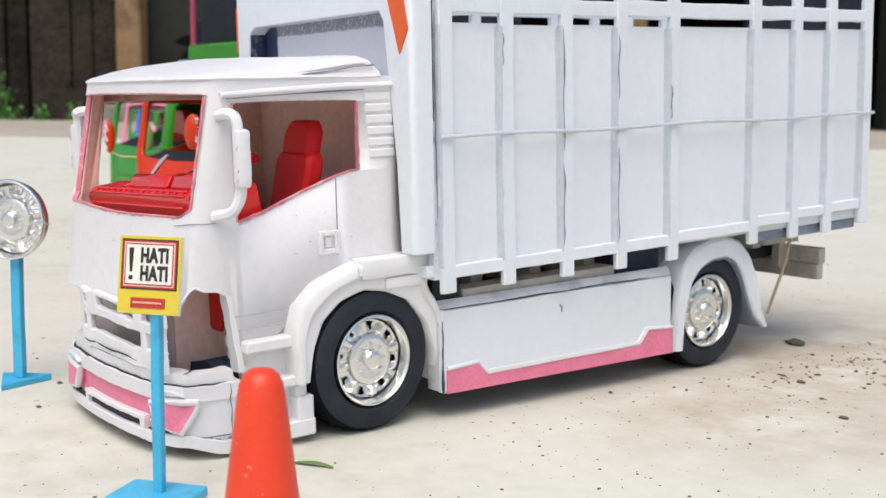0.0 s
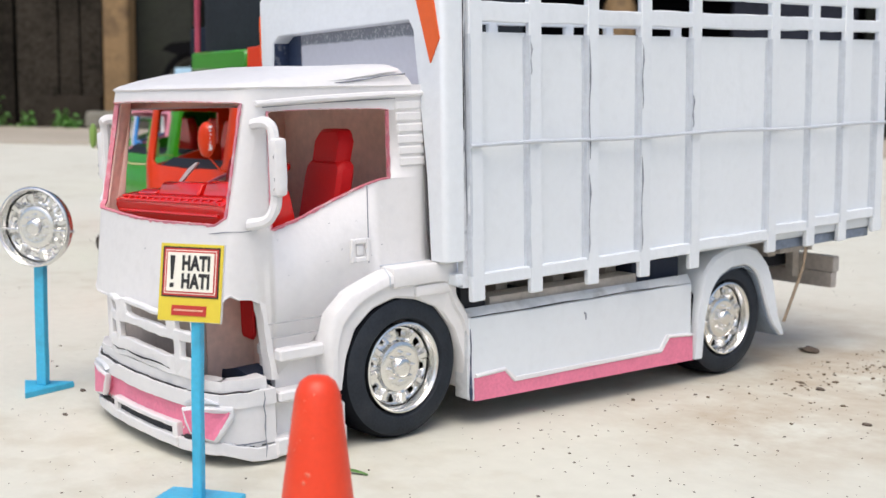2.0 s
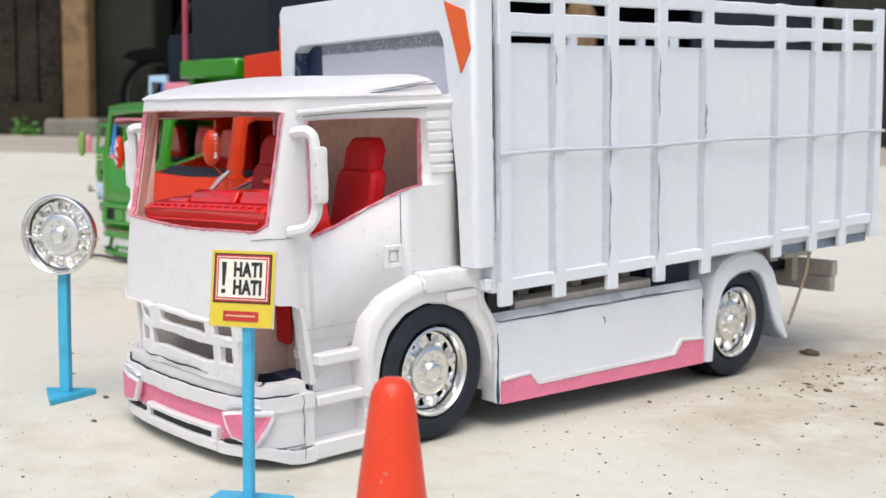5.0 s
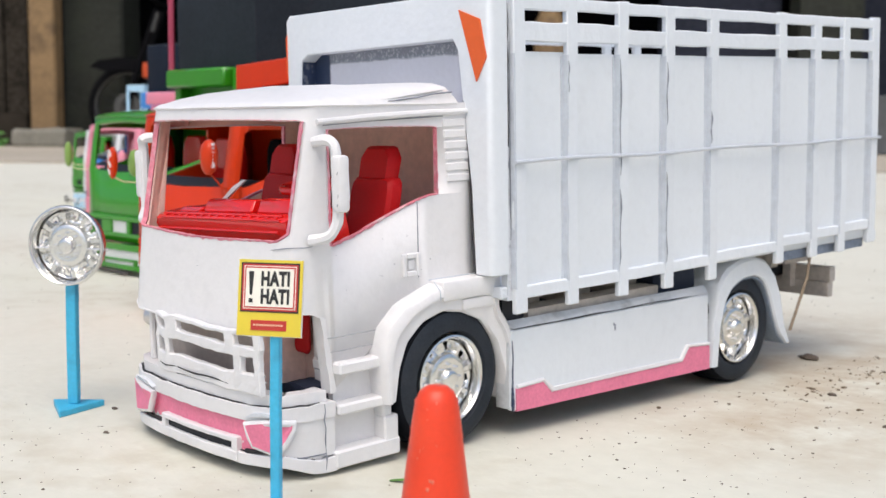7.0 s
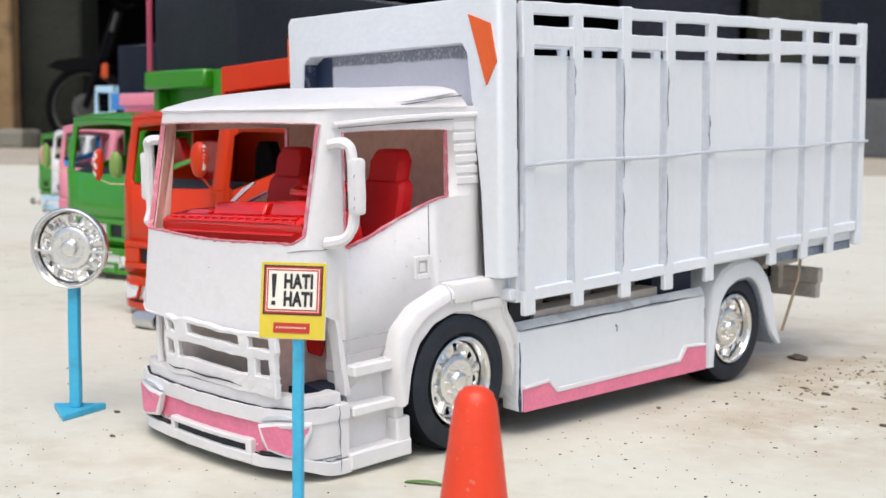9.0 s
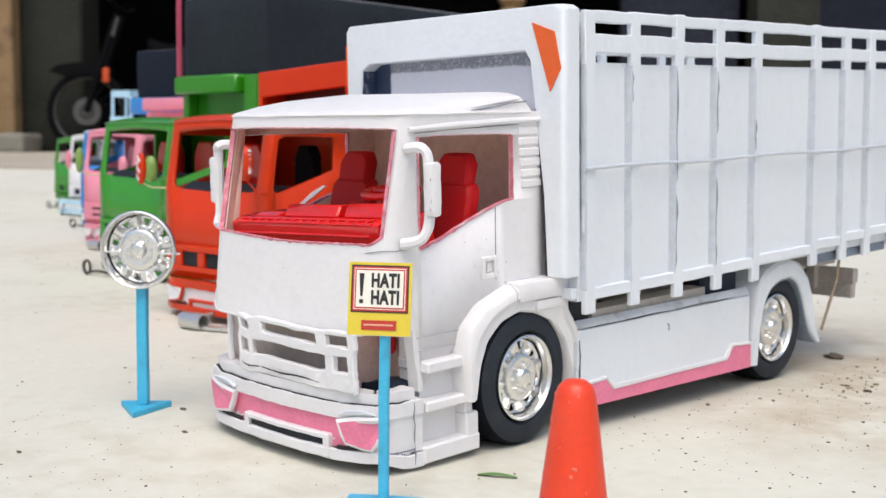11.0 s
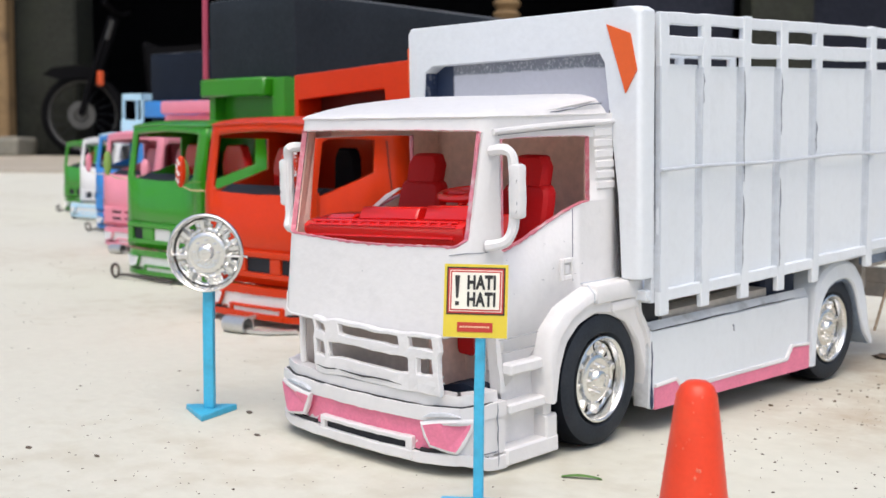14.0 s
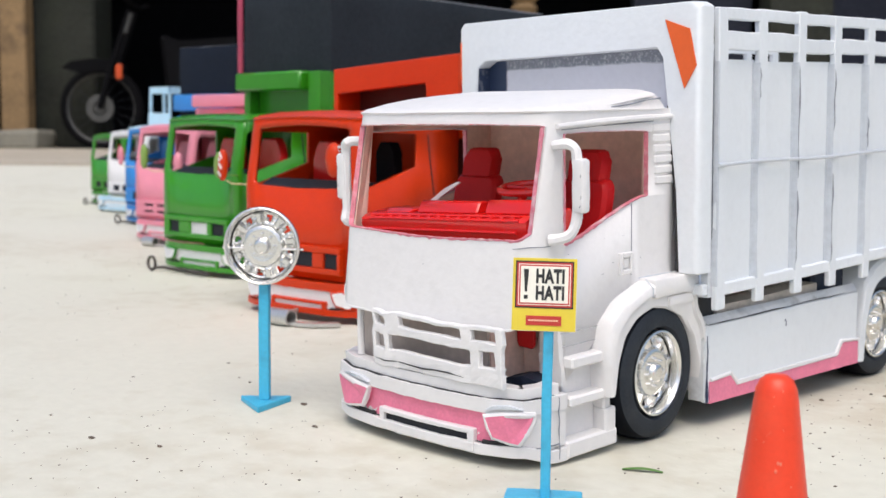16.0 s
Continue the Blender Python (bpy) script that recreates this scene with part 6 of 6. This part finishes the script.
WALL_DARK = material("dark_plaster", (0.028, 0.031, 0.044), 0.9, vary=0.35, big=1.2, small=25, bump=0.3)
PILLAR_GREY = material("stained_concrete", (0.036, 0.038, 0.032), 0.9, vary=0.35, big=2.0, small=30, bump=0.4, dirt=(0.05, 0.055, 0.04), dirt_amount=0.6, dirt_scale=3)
POST_WOOD = material("yellow_brown_timber", (0.235, 0.150, 0.070), 0.8, vary=0.3, big=4, small=60, bump=0.4, dirt=(0.07, 0.045, 0.025), dirt_amount=0.7, dirt_scale=7)
PLANK_DARK = material("old_dark_planks", (0.033, 0.028, 0.022), 0.9, vary=0.75, big=3, small=40, bump=0.5, spread=0.35)
# Near-black colour stands in for the room's shade.
ROOM_SHADE = material("painted_room_shade", (0.005, 0.005, 0.0065), 0.95, vary=0.3, big=1, small=20)
STONE = material("pale_stone_base", (0.21, 0.20, 0.165), 0.9, vary=0.25, big=6, small=60, bump=0.5)
FOLIAGE = material("weed_leaves", (0.095, 0.25, 0.045), 0.6, vary=0.3, big=8, small=60)

matt(ROOM_SHADE, WALL_DARK, PLANK_DARK, PILLAR_GREY)


def house_part(name, bm, mat, label, mods=()):
    ob = part(name, bm, mat, mods=mods)
    ob.matrix_world = HOUSE
    return tagged(ob, label, "wall", kind="structure")


house_part("wall_back", boxes(((-6.0, 3.0, 0.0), (9.0, 3.2, 3.2))), ROOM_SHADE, "back wall inside the open shed, shade put into its colour")
# Unseen roof with an overhang, added to keep light off the room.
house_part("ceiling", boxes(((-6.0, -0.6, 3.0), (9.0, 3.2, 3.15))), ROOM_SHADE, "unseen shed roof added to shade the room")
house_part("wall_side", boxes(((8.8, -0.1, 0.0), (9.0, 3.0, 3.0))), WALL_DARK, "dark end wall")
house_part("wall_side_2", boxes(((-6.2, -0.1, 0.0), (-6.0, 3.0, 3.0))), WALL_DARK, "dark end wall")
house_part("floor", boxes(((-3.4, -0.05, 0.0), (8.8, 3.0, 0.012))), ROOM_SHADE, "shed floor with shade put into its colour")
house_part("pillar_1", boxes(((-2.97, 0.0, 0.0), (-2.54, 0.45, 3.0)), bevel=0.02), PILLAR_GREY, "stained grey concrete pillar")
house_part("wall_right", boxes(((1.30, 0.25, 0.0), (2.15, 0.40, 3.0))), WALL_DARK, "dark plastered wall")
YARD_EDGE = material("dusty_old_slab", (0.40, 0.355, 0.285), 0.9, vary=0.2, big=1.5, small=40, bump=0.4)
house_part("pavement", wobble(boxes(((-14.0, -3.9, 0.0), (14.0, -0.02, 0.008))), 0.004, 0.8, cuts=3), YARD_EDGE, "dusty older slab along the shed")
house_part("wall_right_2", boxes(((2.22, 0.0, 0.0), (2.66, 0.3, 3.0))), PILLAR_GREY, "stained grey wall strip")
LOW_WALL = material("grey_rendered_wall", (0.105, 0.11, 0.115), 0.9, vary=0.25, big=2, small=30, bump=0.3)
house_part("wall_low", boxes(((2.70, 0.0, 0.0), (6.4, 0.2, 0.42)), bevel=0.01), LOW_WALL, "low grey rendered wall along the shed")
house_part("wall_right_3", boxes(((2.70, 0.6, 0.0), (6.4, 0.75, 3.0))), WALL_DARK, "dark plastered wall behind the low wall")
pole = thing("turned_post", HOUSE @ pose(0.49, 0.05, 0), "turned pale wooden post", "post")
part("shaft", lathe([(0, 0.0), (0, 0.115), (0.9, 0.11), (0.98, 0.075), (1.03, 0.10), (1.06, 0.07), (1.10, 0.10), (1.14, 0.075), (1.2, 0.09), (2.0, 0.085), (3.0, 0.09), (3.0, 0)], 20, "z"), POST_WOOD, pole, smooth=True)
post = thing("timber_post", HOUSE @ pose(-3.015, -0.25, 0), "yellow-brown timber post on a stone base", "post")
part("shaft", wobble(boxes(((-0.072, -0.08, 0.09), (0.110, 0.08, 3.0)), bevel=0.012), 0.008, 3, cuts=6), POST_WOOD, post)
part("stone_base", wobble(boxes(((-0.17, -0.2, 0.0), (0.21, 0.2, 0.13)), bevel=0.03, segs=2), 0.015, 6, cuts=3), STONE, post)
fence = thing("plank_fence", HOUSE @ pose(-3.25, 0.1, 0), "old dark upright plank fence", "fence")
for k in range(18):
    w = 0.155 + rnd.uniform(-0.02, 0.02)
    x = -0.17 * k - 0.02
    part("plank", wobble(boxes(((x - w, rnd.uniform(0, 0.015), 0.0), (x, 0.035, 2.4 + rnd.uniform(-0.1, 0.1))), bevel=0.004), 0.004, 4, cuts=3), PLANK_DARK, fence)

BASE_BOARD = material("muddy_base_board", (0.040, 0.033, 0.026), 0.9, vary=0.4, big=6, small=70, bump=0.4)
matt(BASE_BOARD)
part("base_board", wobble(boxes(((-0.42, -0.03, 0.02), (-0.02, -0.004, 0.24)), bevel=0.006), 0.006, 4, cuts=3), BASE_BOARD, fence, "muddy lower board")


def weed(x, y, size, seed):
    r = random.Random(seed)
    w0 = thing("weed", HOUSE @ pose(x, y, 0), "green weeds growing at the foot of the fence", "weed", "weeds along the fence")
    leaves = bmesh.new()
    for _ in range(int(160 * size / 0.3)):
        a, h = r.uniform(0, math.tau), abs(r.gauss(0, 0.45)) * size
        d = r.uniform(0, 0.5) * size * (1.1 - h / (1.6 * size))
        p = Vector((d * math.cos(a), d * math.sin(a), max(0.01, h)))
        l, w = r.uniform(0.03, 0.06), r.uniform(0.012, 0.022)
        q = Euler((r.uniform(-0.9, 0.9), r.uniform(-0.9, 0.9), a)).to_matrix()
        vs = [leaves.verts.new(p + q @ Vector(v)) for v in ((0, 0, 0), (l * 0.5, w, 0.004), (l, 0, -0.006), (l * 0.5, -w, 0.004))]
        leaves.faces.new(vs)
    part("leaves", leaves, FOLIAGE, w0)
    for _ in range(8):
        a = r.uniform(0, math.tau)
        part("stem", tube([(0.02 * math.cos(a), 0.02 * math.sin(a), 0), (0.3 * size * math.cos(a), 0.3 * size * math.sin(a), size * r.uniform(0.5, 0.9))], 0.003, sides=5), FOLIAGE, w0)
    return w0


weed(-4.05, -0.15, 0.34, 3)
weed(-4.30, -0.10, 0.36, 4)
weed(-4.62, -0.12, 0.34, 9)
weed(-3.75, -0.10, 0.08, 5)
weed(-3.50, -0.10, 0.11, 6)
weed(-3.28, -0.45, 0.09, 12)

# motorcycle in the doorway
BIKE_BLACK = material("black_bike_paint", (0.004, 0.004, 0.005), 0.8, vary=0.2)
REFLECT = material("orange_reflector", (0.55, 0.07, 0.012), 0.4, vary=0.05)
BIKE_RIM = material("dark_grey_rim", (0.09, 0.09, 0.087), 0.5, 0.5, vary=0.2)
matt(BIKE_BLACK)
bike = thing("motorcycle", HOUSE @ pose(-2.435, -0.20, 0.0), "dark motorcycle parked in the shadow of the shed", "motorcycle")


def bike_wheel(x):
    hub = new("wheel")
    hub.parent = bike
    hub.matrix_local = pose(x, 0, 0.287)
    part("tyre", lathe([(-0.035, 0.235), (-0.04, 0.26), (-0.02, 0.285), (0.02, 0.285), (0.04, 0.26), (0.035, 0.235)], 48, "y"), BIKE_BLACK, hub, smooth=True)
    part("rim", lathe([(-0.022, 0.226), (-0.028, 0.240), (0.028, 0.240), (0.022, 0.226)], 48, "y"), BIKE_RIM, hub, smooth=True)
    part("hub", lathe([(-0.05, 0), (-0.05, 0.04), (-0.03, 0.06), (0.03, 0.06), (0.05, 0.04), (0.05, 0)], 20, "y"), BIKE_RIM, hub, smooth=True)
    part("brake_disc", lathe([(-0.055, 0.05), (-0.055, 0.095), (-0.048, 0.095), (-0.048, 0.05)], 32, "y"), BIKE_RIM, hub)
    sp = bmesh.new()
    for k in range(18):
        a = k * math.tau / 18
        tube([(0.04 * math.cos(a + 0.4), 0.02 * (-1) ** k, 0.04 * math.sin(a + 0.4)), (0.22 * math.cos(a), 0, 0.22 * math.sin(a))], 0.0022, sp, 4)
    part("spokes", sp, BLACK, hub)


bike_wheel(0.0)
bike_wheel(1.22)
part("mudguard", prism([(-0.26, 0.560), (-0.20, 0.605), (-0.05, 0.625), (0.10, 0.615), (0.17, 0.57), (0.15, 0.53), (0.0, 0.545), (-0.14, 0.525)], "y", -0.05, 0.05), BIKE_BLACK, bike)
part("fork", tube([(0.0, -0.07, 0.287), (0.10, -0.075, 0.60), (0.22, -0.07, 0.95)], 0.022), BIKE_BLACK, bike, smooth=True)
part("fork", tube([(0.0, 0.07, 0.287), (0.10, 0.075, 0.60), (0.22, 0.07, 0.95)], 0.022), BIKE_BLACK, bike, smooth=True)
part("reflector", boxes(((0.125, -0.115, 0.485), (0.170, -0.095, 0.585)), bevel=0.008), REFLECT, bike, "orange reflector")
part("body", prism([(0.42, 0.80), (0.46, 0.42), (0.85, 0.28), (1.20, 0.45), (1.55, 0.78), (1.45, 0.84), (0.95, 0.78), (0.60, 0.72)], "y", -0.10, 0.10, bevel=0.03), BIKE_BLACK, bike, smooth=True)
part("fork_tube", tube([(0.185, -0.075, 0.80), (0.225, -0.075, 0.93)], 0.017), BIKE_RIM, bike, smooth=True)
part("handlebar", tube([(0.24, -0.33, 1.02), (0.25, -0.1, 0.98), (0.25, 0.1, 0.98), (0.24, 0.33, 1.02)], 0.014), BIKE_BLACK, bike, smooth=True)
